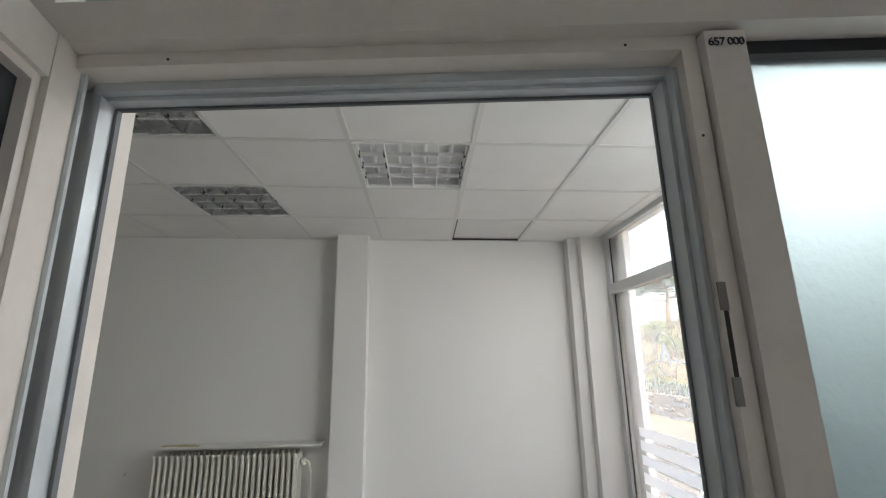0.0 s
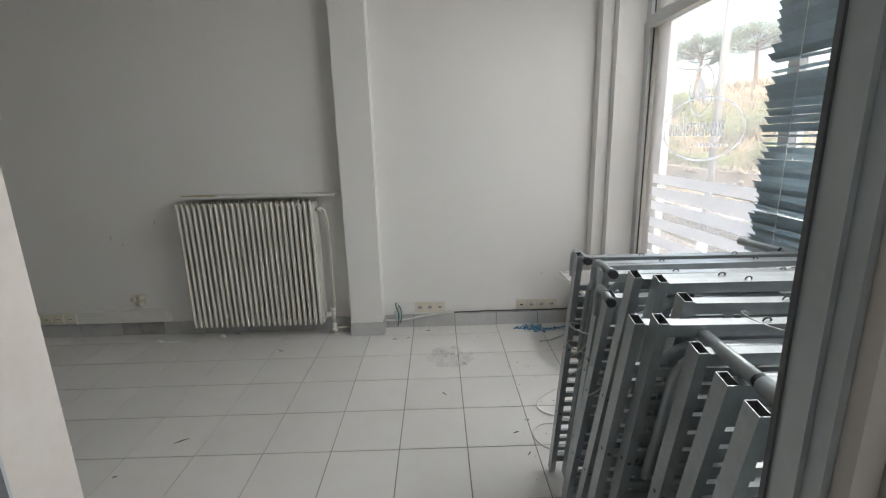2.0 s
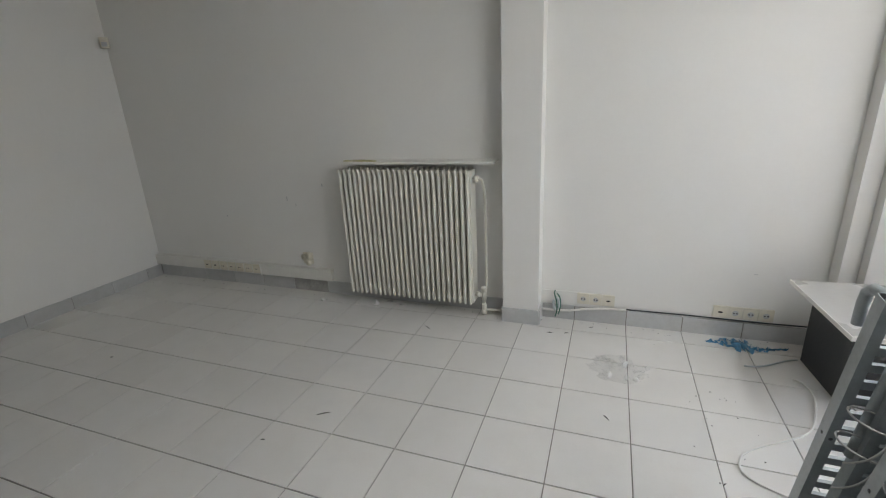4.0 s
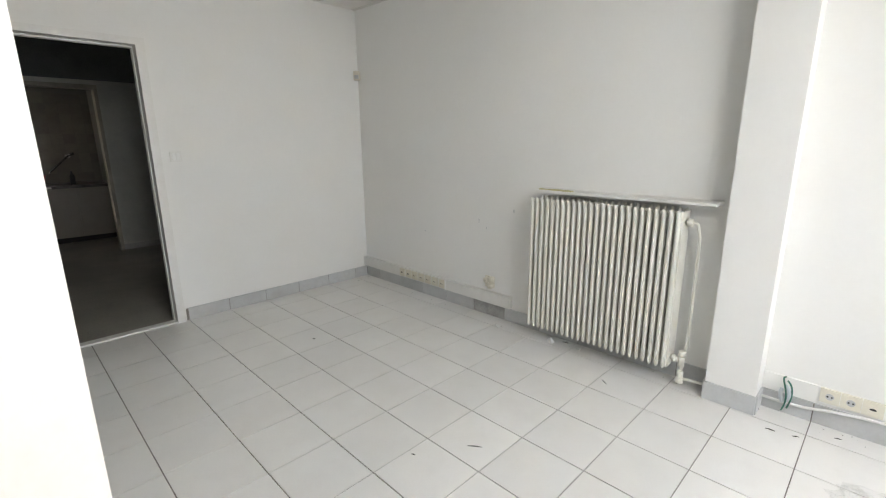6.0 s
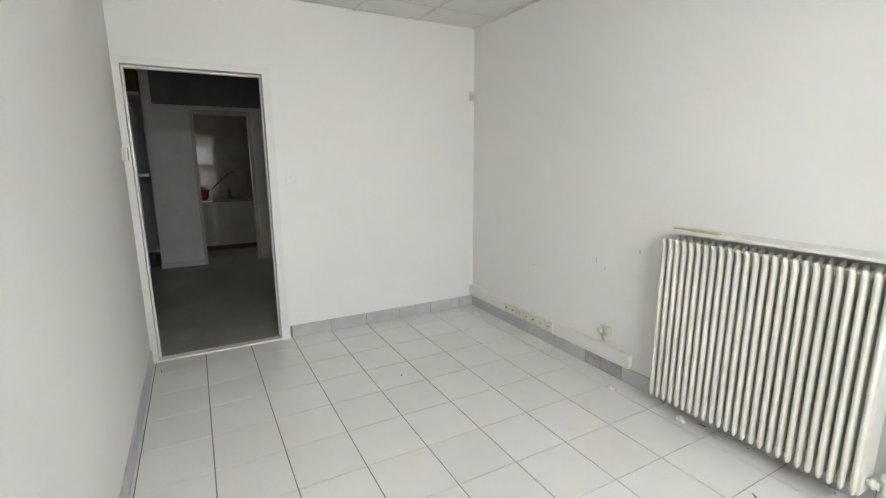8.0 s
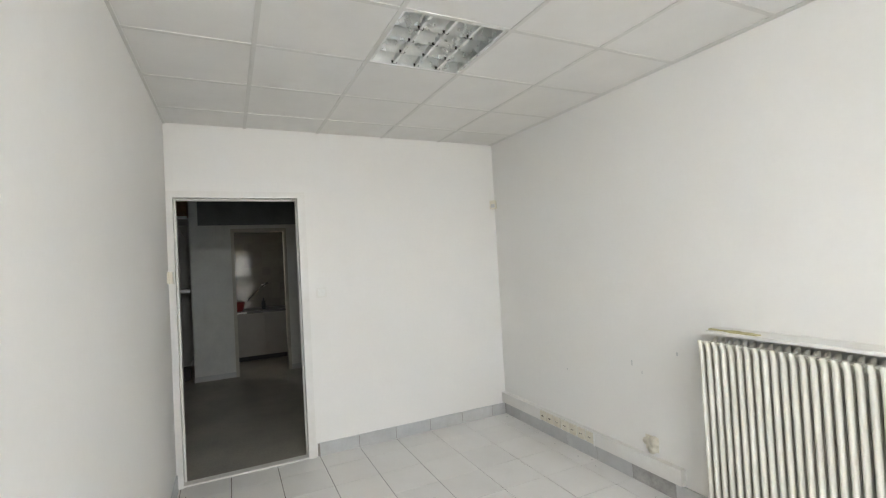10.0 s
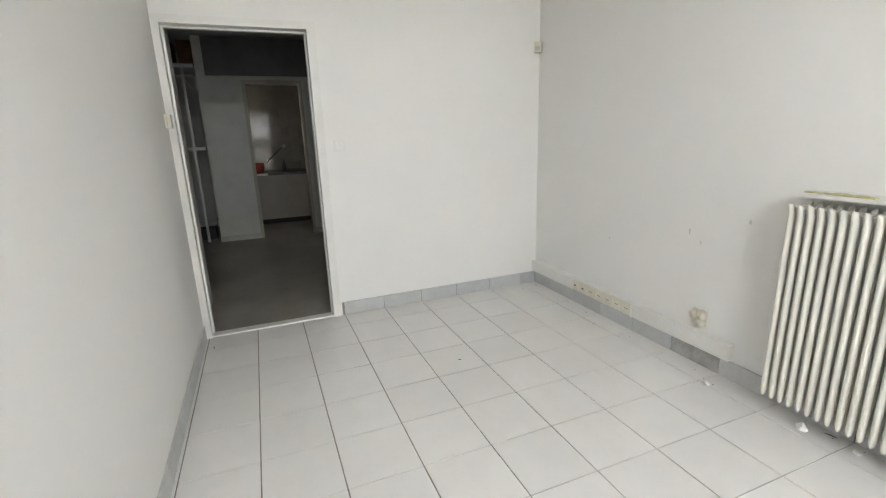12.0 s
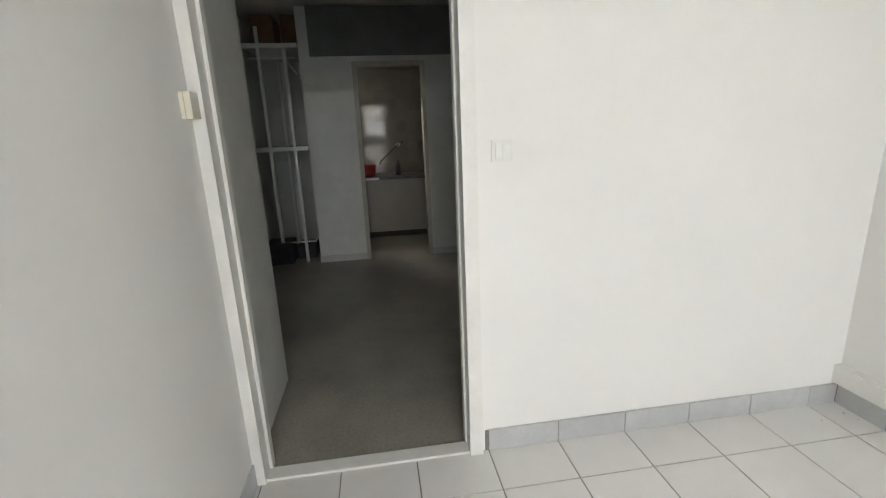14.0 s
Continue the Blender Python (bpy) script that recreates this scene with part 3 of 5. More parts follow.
# ---- structure: back room ----
BX = -7.56
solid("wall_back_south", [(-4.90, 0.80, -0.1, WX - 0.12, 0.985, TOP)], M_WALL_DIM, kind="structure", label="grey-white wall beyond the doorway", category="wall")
solid("wall_back_far_south", [(-10.0, 0.10, -0.1, -4.90, 0.25, TOP), (-5.0, 0.25, -0.1, -4.90, 0.80, TOP)], M_WALL_DIM, kind="structure", label="back room wall with painted-in dimness", category="wall")
solid("wall_back_north", [(-9.4, 3.9, -0.1, WX - 0.12, 4.05, TOP)], M_WALL_DIM, kind="structure", label="back room wall with painted-in dimness", category="wall")
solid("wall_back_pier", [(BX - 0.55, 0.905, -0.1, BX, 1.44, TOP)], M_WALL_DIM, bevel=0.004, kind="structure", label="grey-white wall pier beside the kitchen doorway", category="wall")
solid("wall_back_west", [(BX - 0.14, 2.22, -0.1, BX, 3.9, TOP), (BX - 0.14, 1.44, 2.18, BX, 2.22, TOP)], M_WALL_DIM, kind="structure", label="wall with the kitchen doorway, its dimness painted in", category="wall")
solid("wall_rack_alcove", [(-9.0, 0.25, -0.1, -8.9, 1.06, TOP), (-8.9, 0.945, -0.1, BX - 0.55, 1.06, TOP)], M_WALL_DIM, kind="structure", label="wall behind the rack, its dimness painted in", category="wall")
solid("door_frame_kitchen", [(BX - 0.15, 1.44, 0, BX + 0.015, 1.485, 2.18), (BX - 0.15, 2.18, 0, BX + 0.015, 2.22, 2.18), (BX - 0.15, 1.485, 2.13, BX + 0.015, 2.18, 2.18)], M_WOODJAMB, bevel=0.003, kind="structure", label="pale wooden kitchen door frame", category="door frame")
solid("ceiling_back", [(-10.0, 0.1, 2.72, WX - 0.12, 4.05, 2.95)], M_WALL_DIM, kind="structure", label="back room ceiling with painted-in dimness", category="ceiling")
wall_kitchen = solid("wall_kitchen", [(-9.45, 1.06, -0.1, -9.35, 3.9, TOP), (-9.35, 2.36, -0.1, BX - 0.14, 2.46, TOP)], M_KITCHEN, kind="structure", label="brown tiled kitchen wall with the room's shade in its colour", category="wall")
solid("floor_back", [(-10.0, 0.1, -0.12, WX - 0.06, 4.05, 0.0)], M_TERRAZZO, kind="structure", label="worn dark terrazzo floor", category="floor")
solid("baseboard_back", [(BX, 0.90, 0, BX + 0.012, 1.44, 0.075), (BX, 2.22, 0, BX + 0.012, 3.9, 0.075)], M_SKIRT, kind="structure", label="grey stone skirting", category="baseboard")

# ---- things: back room ----
solid("wall_board", [(BX + 0.001, 1.02, 2.235, BX + 0.045, 3.2, 2.71)], M_BLACKBOARD, bevel=0.01, seg=2, label="dark board covering the upper wall", category="board")


def kitchen():
    t = thing("kitchen_cabinet", (-8.95, 1.70, 0), "cream kitchen base cabinet, darkened in colour for shade, with a dark worktop", "cabinet")
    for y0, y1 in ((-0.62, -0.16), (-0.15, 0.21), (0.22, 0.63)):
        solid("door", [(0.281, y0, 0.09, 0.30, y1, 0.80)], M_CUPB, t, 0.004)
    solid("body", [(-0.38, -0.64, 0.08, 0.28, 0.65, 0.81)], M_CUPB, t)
    solid("plinth", [(-0.38, -0.64, 0, 0.24, 0.65, 0.08)], M_DARK, t)
    solid("worktop", [(-0.39, -0.65, 0.81, 0.31, 0.655, 0.85)], M_COUNTER, t, 0.004)
    solid("edge_strip", [(0.311, -0.60, 0.815, 0.318, -0.05, 0.845)], M_WHITE, t)
    k = thing("wall_tap", (-9.30, 1.72, 1.10), "long dull wall tap with a swivelling arm", "tap")
    bm = bmesh.new()
    sweep(bm, [(-9.345, 1.98, 1.26), (-9.28, 1.98, 1.26)], 0.022, 10)
    sweep(bm, [(-9.28, 1.98, 1.27), (-9.0, 1.86, 1.19), (-8.75, 1.68, 1.05), (-8.74, 1.67, 1.02)], 0.014, 8)
    sweep(bm, [(-9.28, 1.93, 1.26), (-9.28, 2.05, 1.30)], 0.018, 8)
    held(new("arm", to_mesh(bm, "arm", [M_CHROME])), k)
    r = thing("washing_up_bowl", (-8.80, 1.50, 0.85), "red plastic bowl on the worktop", "bowl")
    bm = bmesh.new()
    sweep(bm, [(0, 0, 0), (0, 0, 0.02), (0, 0, 0.16), (0, 0, 0.165), (0, 0, 0.02)], [0.08, 0.10, 0.13, 0.12, 0.09], 20)
    new("shell", to_mesh(bm, "shell", [M_RED])).parent = r
    b = thing("soap_bottle", (-8.85, 1.93, 0.85), "small dark bottle on the worktop", "bottle")
    bm = bmesh.new()
    sweep(bm, [(0, 0, 0), (0, 0, 0.13), (0, 0, 0.16), (0, 0, 0.20)], [0.035, 0.035, 0.014, 0.012], 14)
    new("shell", to_mesh(bm, "shell", [M_BLACKBOX])).parent = b


kitchen()


def storage_rack():
    t = thing("storage_rack", (-7.75, 0.575, 0), "white metal storage rack with shelves, half empty", "rack")
    for x, y, z1 in ((0.10, -0.09, 2.55), (0.10, 0.17, 2.33), (-0.95, -0.09, 2.5), (-0.95, 0.28, 2.5)):
        solid("upright", [(x - 0.016, y - 0.016, 0, x + 0.016, y + 0.016, z1)], M_RACK, t, 0.003)
    for z in (1.30, 2.36):
        solid("shelf", [(-0.97, -0.25, z, 0.083, 0.30, z + 0.022)], M_RACK, t, 0.003)
        solid("shelf_rail", [(0.117, -0.25, z - 0.02, 0.128, 0.31, z + 0.025)], M_RACK, t, 0.002)
    for run in ([(0.10, 0.28, 2.24), (0.10, -0.2, 2.24)], [(0.1, 0.17, 2.24), (-0.6, 0.20, 2.14)], [(0.10, 0.28, 0.24), (-0.95, 0.28, 0.24)], [(0.10, 0.28, 0.24), (0.10, -0.09, 0.24)]):
        piped("brace", [run], 0.009, M_RACK, t, 8)
    for nm, x, y, z, w, d, h, m, lab in (("cardboard_box", -8.0, 0.52, 2.383, 0.42, 0.24, 0.30, M_CARD, "brown cardboard box on the top shelf"), ("cardboard_box", -8.05, 0.78, 2.383, 0.30, 0.16, 0.36, M_CARD, "dark brown cardboard box on the top shelf"),
                                         ("storage_crate", -7.75, 0.44, 0.0, 0.36, 0.30, 0.24, M_BLACKBOX, "black plastic crate under the rack"), ("storage_crate", -7.95, 0.72, 0.0, 0.30, 0.22, 0.16, M_BLACKBOX, "black plastic crate under the rack")):
        o = thing(nm, (x, y, z), lab, "box")
        solid("body", [(-w / 2, -d / 2, 0, w / 2, d / 2, h)], m, o, 0.006)
        solid("flap", [(-w / 2 + 0.004, -d / 2 + 0.004, h + 0.001, w / 2 - 0.004, -0.004, h + 0.005), (-w / 2 + 0.004, 0.004, h + 0.001, w / 2 - 0.004, d / 2 - 0.004, h + 0.006)], m, o, 0.001)


storage_rack()


# ---- things: shop room ----
def radiator():
    x0, x1, n = -1.822, -0.838, 25
    t = thing("radiator", ((x0 + x1) / 2, 3.72, 0), "cream enamelled column radiator hung on the wall", "radiator")
    pitch = (x1 - x0) / n
    bm = bmesh.new()
    zb, zt = 0.112, 1.055
    for fy in (-0.052, 0.052):
        rows = [(zb, 0.004, 0.005), (zb + 0.008, 0.0095, 0.011), (zb + 0.03, 0.0128, 0.0155), (zt - 0.045, 0.0128, 0.0155), (zt - 0.014, 0.0120, 0.0145), (zt - 0.004, 0.0085, 0.011), (zt, 0.004, 0.006)]
        rings = []
        for z, rx, ry in rows:
            yc = fy - (0.022 if fy < 0 else -0.022) * (max(0.0, (z - (zt - 0.045)) / 0.045) ** 2)
            rings.append([bm.verts.new((rx * math.cos(a), yc + ry * 1.25 * math.sin(a), z)) for a in [2 * math.pi * k / 12 for k in range(12)]])
        for a, b in zip(rings, rings[1:]):
            for k in range(12):
                bm.faces.new((a[k], a[(k + 1) % 12], b[(k + 1) % 12], b[k])).smooth = True
        bm.faces.new(rings[0][::-1])
        bm.faces.new(rings[-1])
    box(bm, -0.0105, -0.030, zb + 0.025, 0.0105, 0.052, zt - 0.020)
    me = to_mesh(bm, "section", [M_RAD])
    for k in range(n):
        o = new("section", me)
        o.parent = t
        o.location = (x0 + pitch * (k + 0.5) - (x0 + x1) / 2, 0, 0)
    solid("end_panel", [((x1 - x0) / 2 - 0.008, -0.058, zb + 0.012, (x1 - x0) / 2 + 0.003, 0.058, zt - 0.008)], M_RAD, t, 0.005, seg=3)
    for z in (zb + 0.06, zt - 0.07):
        piped("header", [[(-0.488, 0, z), (0.495, 0, z)]], 0.019, M_RAD, t, 12)
    for x in (-0.32, 0.32):
        for z in (0.25, 0.95):
            piped("bracket", [[(x, 0.0, z), (x, 0.12, z)]], 0.008, M_RAD, t, 8)
    # feed pipe from the top, valve and return below
    piped("pipe", [[(0.49, 0, zt - 0.07), (0.545, 0, zt - 0.07), (0.553, 0.01, zt - 0.08), (0.556, 0.06, zt - 0.16), (0.556, 0.075, zt - 0.3), (0.556, 0.075, 0.25), (0.556, 0.03, 0.17), (0.556, 0.01, 0.10)],
                   [(0.556, 0.0, 0.055), (0.60, 0.02, 0.052), (0.705, 0.03, 0.052)]], 0.0085, M_RAD, t, 10)
    piped("valve", [[(0.49, 0, zb + 0.06), (0.54, 0, zb + 0.06)], [(0.556, 0, 0.035), (0.556, 0, 0.05), (0.556, 0, 0.10)], [(0.556, 0, zb + 0.02), (0.556, 0, zb + 0.10)]], 0.017, M_RAD, t, 12)
    for run in ([(0.505, 0, zt - 0.07), (0.53, 0, zt - 0.07)], [(0.505, 0, zb + 0.06), (0.525, 0, zb + 0.06)], [(0.556, 0, 0.03), (0.556, 0, 0.062)], [(0.556, 0, zb + 0.085), (0.556, 0, zb + 0.115)]):
        piped("valve_nut", [run], 0.023, M_RAD, t, 6)
    s = solid("wall_shelf", [(-1.800, 3.690, 1.085, -0.690, NY, 1.101)], M_WHITE, bevel=0.002, label="thin white shelf board above the radiator", category="shelf")
    o = thing("tape_remnant", (-1.72, 3.730, 1.101), "yellowed tape and paper remnant on the shelf", "tape")
    bm = bmesh.new()
    for i in range(14):
        a = random.uniform(-0.11, 0.13)
        box(bm, a, random.uniform(-0.035, 0.0), 0.0, a + random.uniform(0.02, 0.06), random.uniform(0.005, 0.03), random.uniform(0.003, 0.011))
    new("strip", to_mesh(bm, "strip", [M_YELLOW])).parent = o


radiator()


def socket_face(parent, x, z, w, y, m=M_CREAM, well=M_SKIRT, dark=False):
    """One socket module on the north wall: plate, round well and pins."""
    solid("plate", [(x - w / 2 + 0.001, y - 0.012, z - 0.038, x + w / 2 - 0.001, y, z + 0.038)], m, parent, 0.003, seg=2)
    bm = bmesh.new()
    sweep(bm, [(x, y - 0.0125, z), (x, y - 0.0145, z)], 0.021, 18)
    new("rim", to_mesh(bm, "rim", [m])).parent = parent
    bm = bmesh.new()
    if dark:
        box(bm, x - 0.006, y - 0.0165, z - 0.005, x + 0.006, y - 0.0148, z + 0.005)
    else:
        sweep(bm, [(x, y - 0.0148, z), (x, y - 0.0155, z)], 0.017, 16)
    new("well", to_mesh(bm, "well", [M_DARK if dark else well])).parent = parent
    bm = bmesh.new()
    for s in (-1, 1):
        sweep(bm, [(x + s * 0.0085, y - 0.0156, z), (x + s * 0.0085, y - 0.0165, z)], 0.0045, 8)
    new("pin_hole", to_mesh(bm, "pin_hole", [M_DARK])).parent = parent


for x0, n in ((-0.153, 3), (0.655, 4)):
    t = thing("socket_strip", (0, 0, 0), "row of cream wall sockets above the skirting", "socket", "socket rows")
    for k in range(n):
        socket_face(t, x0 + 0.080 * (k + 0.5), 0.165, 0.080, NY, dark=(k == n - 1 and n == 3) or (k == 0 and n == 4))

t = thing("cable_trunking", (0, 0, 0), "white plastic cable trunking with a row of sockets", "cable trunking")
for b in ((WX + 0.002, NY - 0.042, 0.118, -3.44, NY, 0.213), (-2.795, NY - 0.042, 0.118, -2.083, NY, 0.213)):
    solid("channel", [b], M_WHITE, t, 0.003)
solid("socket_tray", [(-3.44, NY - 0.036, 0.118, -2.80, NY, 0.213)], M_WHITE, t, 0.002)
for k in range(7):
    socket_face(t, -3.40 + 0.093 * k, 0.166, 0.075, NY - 0.036, well=M_CREAM, dark=k < 2)
solid("end_plate", [(-2.803, NY - 0.048, 0.114, -2.795, NY - 0.0425, 0.217)], M_PAPER, t)

t = thing("broken_socket_box", (-2.31, NY, 0.285), "broken yellowed socket box hanging from the wall", "socket")
for x, z, r in ((-0.03, 0.02, 0.024), (0.018, 0.028, 0.03), (0.012, -0.022, 0.028)):
    bm = bmesh.new()
    sweep(bm, [(x, 0.0, z), (x, -0.03, z), (x, -0.031, z), (x, -0.012, z)], [r, r, r * 0.72, r * 0.68], 16, cap=True)
    new("shell", to_mesh(bm, "shell", [M_CREAM])).parent = t
solid("back_plate", [(-0.05, -0.006, -0.04, 0.045, 0.0, 0.055)], M_CREAM, t, 0.004)

t = thing("light_switch", (WX, 2.092, 1.337), "white double rocker light switch", "switch")
solid("plate", [(0, -0.041, -0.041, 0.010, 0.041, 0.041)], M_WHITE, t, 0.004, seg=2)
solid("rocker", [(0.010, -0.028, -0.028, 0.016, -0.001, 0.028), (0.010, 0.001, -0.028, 0.016, 0.028, 0.028)], M_PAPER, t, 0.002)

t = thing("motion_detector", (WX + 0.042, NY - 0.042, 2.072), "small cream alarm motion detector in the corner", "alarm sensor")
bm = bmesh.new()
box(bm, -0.030, -0.022, -0.042, 0.030, 0.022, 0.042)
o = new("case", to_mesh(bm, "case", [M_CREAM], 0.012, 3))
o.parent = t
o.rotation_euler = (0, 0, radians(45))
bm = bmesh.new()
box(bm, -0.020, -0.028, -0.030, 0.020, -0.0225, 0.004)
o = new("lens", to_mesh(bm, "lens", [M_SKIRT], 0.003))
o.parent = t
o.rotation_euler = (0, 0, radians(45))
solid("wall_arm", [(-0.04, 0.0, -0.012, -0.012, 0.04, 0.012)], M_CREAM, t, 0.004)

t = thing("door_chime", (-3.985, SY, 1.53), "small cream plastic box on the wall beside the doorway", "wall box")
solid("case", [(-0.035, 0, -0.040, 0.035, 0.034, 0.044)], M_CREAM, t, 0.006, seg=2)
solid("cover_line", [(-0.036, 0.012, -0.041, 0.036, 0.014, 0.045)], M_YELLOW, t)


def loose_wires():
    t = thing("loose_cables", (-0.30, NY - 0.03, 0.1), "loose cables and a white conduit along the skirting", "cable")
    held(piped("conduit", [[(-0.394, 3.80, 0.075), (-0.30, 3.80, 0.072), (-0.20, 3.81, 0.075), (-0.10, 3.815, 0.095), (0.02, 3.82, 0.110), (0.16, 3.825, 0.116)]], 0.0075, M_WHITE), t)
    held(piped("thin_cable", [[(0.161, 3.828, 0.116), (0.5, 3.83, 0.119), (0.9, 3.829, 0.117), (1.17, 3.83, 0.121)]], 0.0045, M_RUBBER, None, 8), t)
    held(piped("green_cable", [bezier((-0.295, 3.82, 0.21), (-0.32, 3.77, 0.22), (-0.25, 3.76, 0.15), (-0.29, 3.79, 0.03)), bezier((-0.285, 3.82, 0.19), (-0.24, 3.79, 0.17), (-0.26, 3.79, 0.08), (-0.27, 3.79, 0.05))], 0.0042, M_GREENWIRE, None, 8), t)
    held(piped("tape_end", [bezier((-0.29, 3.80, 0.17), (-0.265, 3.785, 0.16), (-0.26, 3.785, 0.12), (-0.275, 3.785, 0.09)), bezier((-0.30, 3.80, 0.15), (-0.31, 3.785, 0.13), (-0.30, 3.785, 0.10), (-0.29, 3.785, 0.08))], 0.009, M_ALUGREY, None, 8), t)
    held(solid("blank_plate", [(-0.39, NY - 0.006, 0.108, -0.165, NY, 0.205)], M_WALL, None, 0.002), t)


loose_wires()


# stacked grey metal bed frames leaning by the window
def metal_bed(L=0.80, zt=1.05):
    t = thing("metal_bed", (0, 0, 0), "grey steel slatted bed frame standing on edge in a stack", "bed frame", "stacked bed frames")
    a, b, w = 0.0110, 0.0185, 0.0016
    for sx in (0.0, L):
        bm = bmesh.new()
        o = [(sx - a, -b), (sx + a, -b), (sx + a, b), (sx - a, b)]
        i = [(sx - a + w, -b + w), (sx + a - w, -b + w), (sx + a - w, b - w), (sx - a + w, b - w)]
        vo = [[bm.verts.new((x, y, z)) for x, y in o] for z in (0, zt)]
        vi = [[bm.verts.new((x, y, z)) for x, y in i] for z in (zt - 0.12, zt)]
        for k in range(4):
            q = (k + 1) % 4
            bm.faces.new((vo[0][k], vo[0][q], vo[1][q], vo[1][k]))
            bm.faces.new((vi[0][q], vi[0][k], vi[1][k], vi[1][q])).material_index = 1
            bm.faces.new((vo[1][k], vo[1][q], vi[1][q], vi[1][k]))
        bm.faces.new(vi[0][::-1]).material_index = 1
        bm.faces.new(vo[0][::-1])
        new("post", to_mesh(bm, "post", [M_STEEL, M_STEEL_IN])).parent = t
    solid("rail", [(0.0111, -0.011, zt - 0.036, L - 0.0111, 0.011, zt - 0.008)], M_STEEL, t, 0.003)
    solid("rail", [(0.0111, -0.011, 0.06, L - 0.0111, 0.011, 0.095)], M_STEEL, t, 0.003)
    bm = bmesh.new()
    box(bm, 0.0111, -0.005, -0.011, L - 0.0111, 0.005, 0.011)
    me = to_mesh(bm, "slat", [M_STEEL], 0.002)
    n = 17
    for k in range(n):
        s = new("slat", me)
        s.parent = t
        s.location = (0, random.uniform(-0.004, 0.004), 0.13 + (zt - 0.26) * k / (n - 1))
    for sx in (0.085, 0.42):
        solid("strut", [(sx, -0.016, 0.096, sx + 0.022, -0.0095, zt - 0.037)], M_STEEL, t, 0.002)
    for sx in (0.22, 0.55):
        piped("eyelet", [bezier((sx - 0.008, 0, zt - 0.009), (sx - 0.010, 0, zt + 0.002), (sx + 0.010, 0, zt + 0.002), (sx + 0.008, 0, zt - 0.009), 8)], 0.0020, M_STEEL_IN, t, 6)
    bow = [(0.040, -0.030, zt - 0.42), (0.040, -0.030, zt - 0.14)] + [(0.130 - 0.090 * math.cos(a), -0.030, zt - 0.14 + 0.090 * math.sin(a)) for a in [math.pi / 2 * q / 7 for q in range(1, 8)]] + [(0.36, -0.030, zt - 0.05)]
    piped("bow_tube", [bow], 0.0110, M_STEEL, t, 12)
    bm = bmesh.new()
    for z in (0.34, 0.66):
        for sx, s in ((0.0, -1), (0.0, 1)):
            sweep(bm, [(sx, s * 0.0187, z), (sx, s * 0.0197, z)], 0.0045, 8)
        sweep(bm, [(-0.0112, 0, z), (-0.0122, 0, z)], 0.0045, 8)
    tagged(new("bolt_hole", to_mesh(bm, "bolt_hole", [M_STEEL_IN])), kind="stuff").parent = t
    return t


def support_tube():
    """A bent round leg with a black end cap, lying across the stack's top."""
    t = thing("support_tube", (0, 0, 0), "bent grey steel tube leg with a black end cap", "bed leg", "loose bed legs")
    pts = [(0.0, 0.035, -0.10), (0.0, 0.034, -0.045), (0.0, 0.028, -0.018), (0.0, 0.008, -0.002), (0, -0.03, 0.0), (0.0, -0.10, -0.004)]
    bm = bmesh.new()
    sweep(bm, pts, 0.0125, 14)
    new("tube", to_mesh(bm, "tube", [M_STEEL])).parent = t
    bm = bmesh.new()
    sweep(bm, [(0.0, -0.1005, -0.004), (0.0, -0.118, -0.005)], 0.0135, 14)
    new("end_cap", to_mesh(bm, "end_cap", [M_RUBBER])).parent = t
    return t


first = metal_bed()
# x and y of a post's top, its height, turn and lean
FRAMES = ((0.540, 1.965, 1.055, 0.4, 11.0), (0.592, 1.925, 1.042, 1.2, 11.5), (0.563, 1.770, 1.055, -0.6, 13.5), (0.537, 1.675, 1.012, 1.5, 15.5), (0.540, 1.520, 1.118, 0.6, 16.0), (0.585, 1.488, 1.115, 1.2, 15.0),
          (0.588, 1.362, 1.112, -1.0, 13.5), (0.470, 1.345, 1.072, 0.6, 14.0), (0.503, 1.300, 1.090, -0.5, 13.0), (0.540, 1.228, 1.060, 0.8, 11.0), (0.545, 1.148, 1.040, 1.0, 11.5), (0.533, 1.052, 1.045, 0.6, 10.0))
for k, (x, y, z, rz, lean) in enumerate(FRAMES):
    f = pose(x - 0.012 * z, y + math.tan(radians(lean)) * (z - 0.014), 0.014, lean, 0.7, rz) @ Matrix.Diagonal((1, 1, (z - 0.014) / math.cos(radians(lean)) / 1.05, 1))
    ob = first if k == 0 else copy_thing(first, pose(0, 0, 0))
    ob.matrix_basis = f
leg = support_tube()
leg.matrix_basis = pose(0.556, 2.040, 1.044, 0, 0, 2)
for x, y, z, rz in ((0.566, 1.838, 1.058, 2), (0.545, 1.750, 1.003, -6)):
    copy_thing(leg, pose(x, y, z, 0, 0, rz))


def joined_tube():
    """Two round tubes pushed together over a black collar, lying along the stack."""
    t = thing("joined_tube", (0.60, 1.20, 1.03), "grey steel tubes joined by a black collar behind the bed posts", "steel tube")
    held(piped("tube", [[(0.594, 1.350, 1.052), (0.580, 1.118, 1.052)]], 0.0145, M_STEEL, None, 16), t)
    held(piped("tube", [[(0.5795, 1.106, 1.052), (0.573, 0.985, 1.052)]], 0.0155, M_STEEL, None, 16), t)
    held(piped("collar", [[(0.5805, 1.119, 1.052), (0.5792, 1.105, 1.052)]], 0.0135, M_RUBBER, None, 16), t)


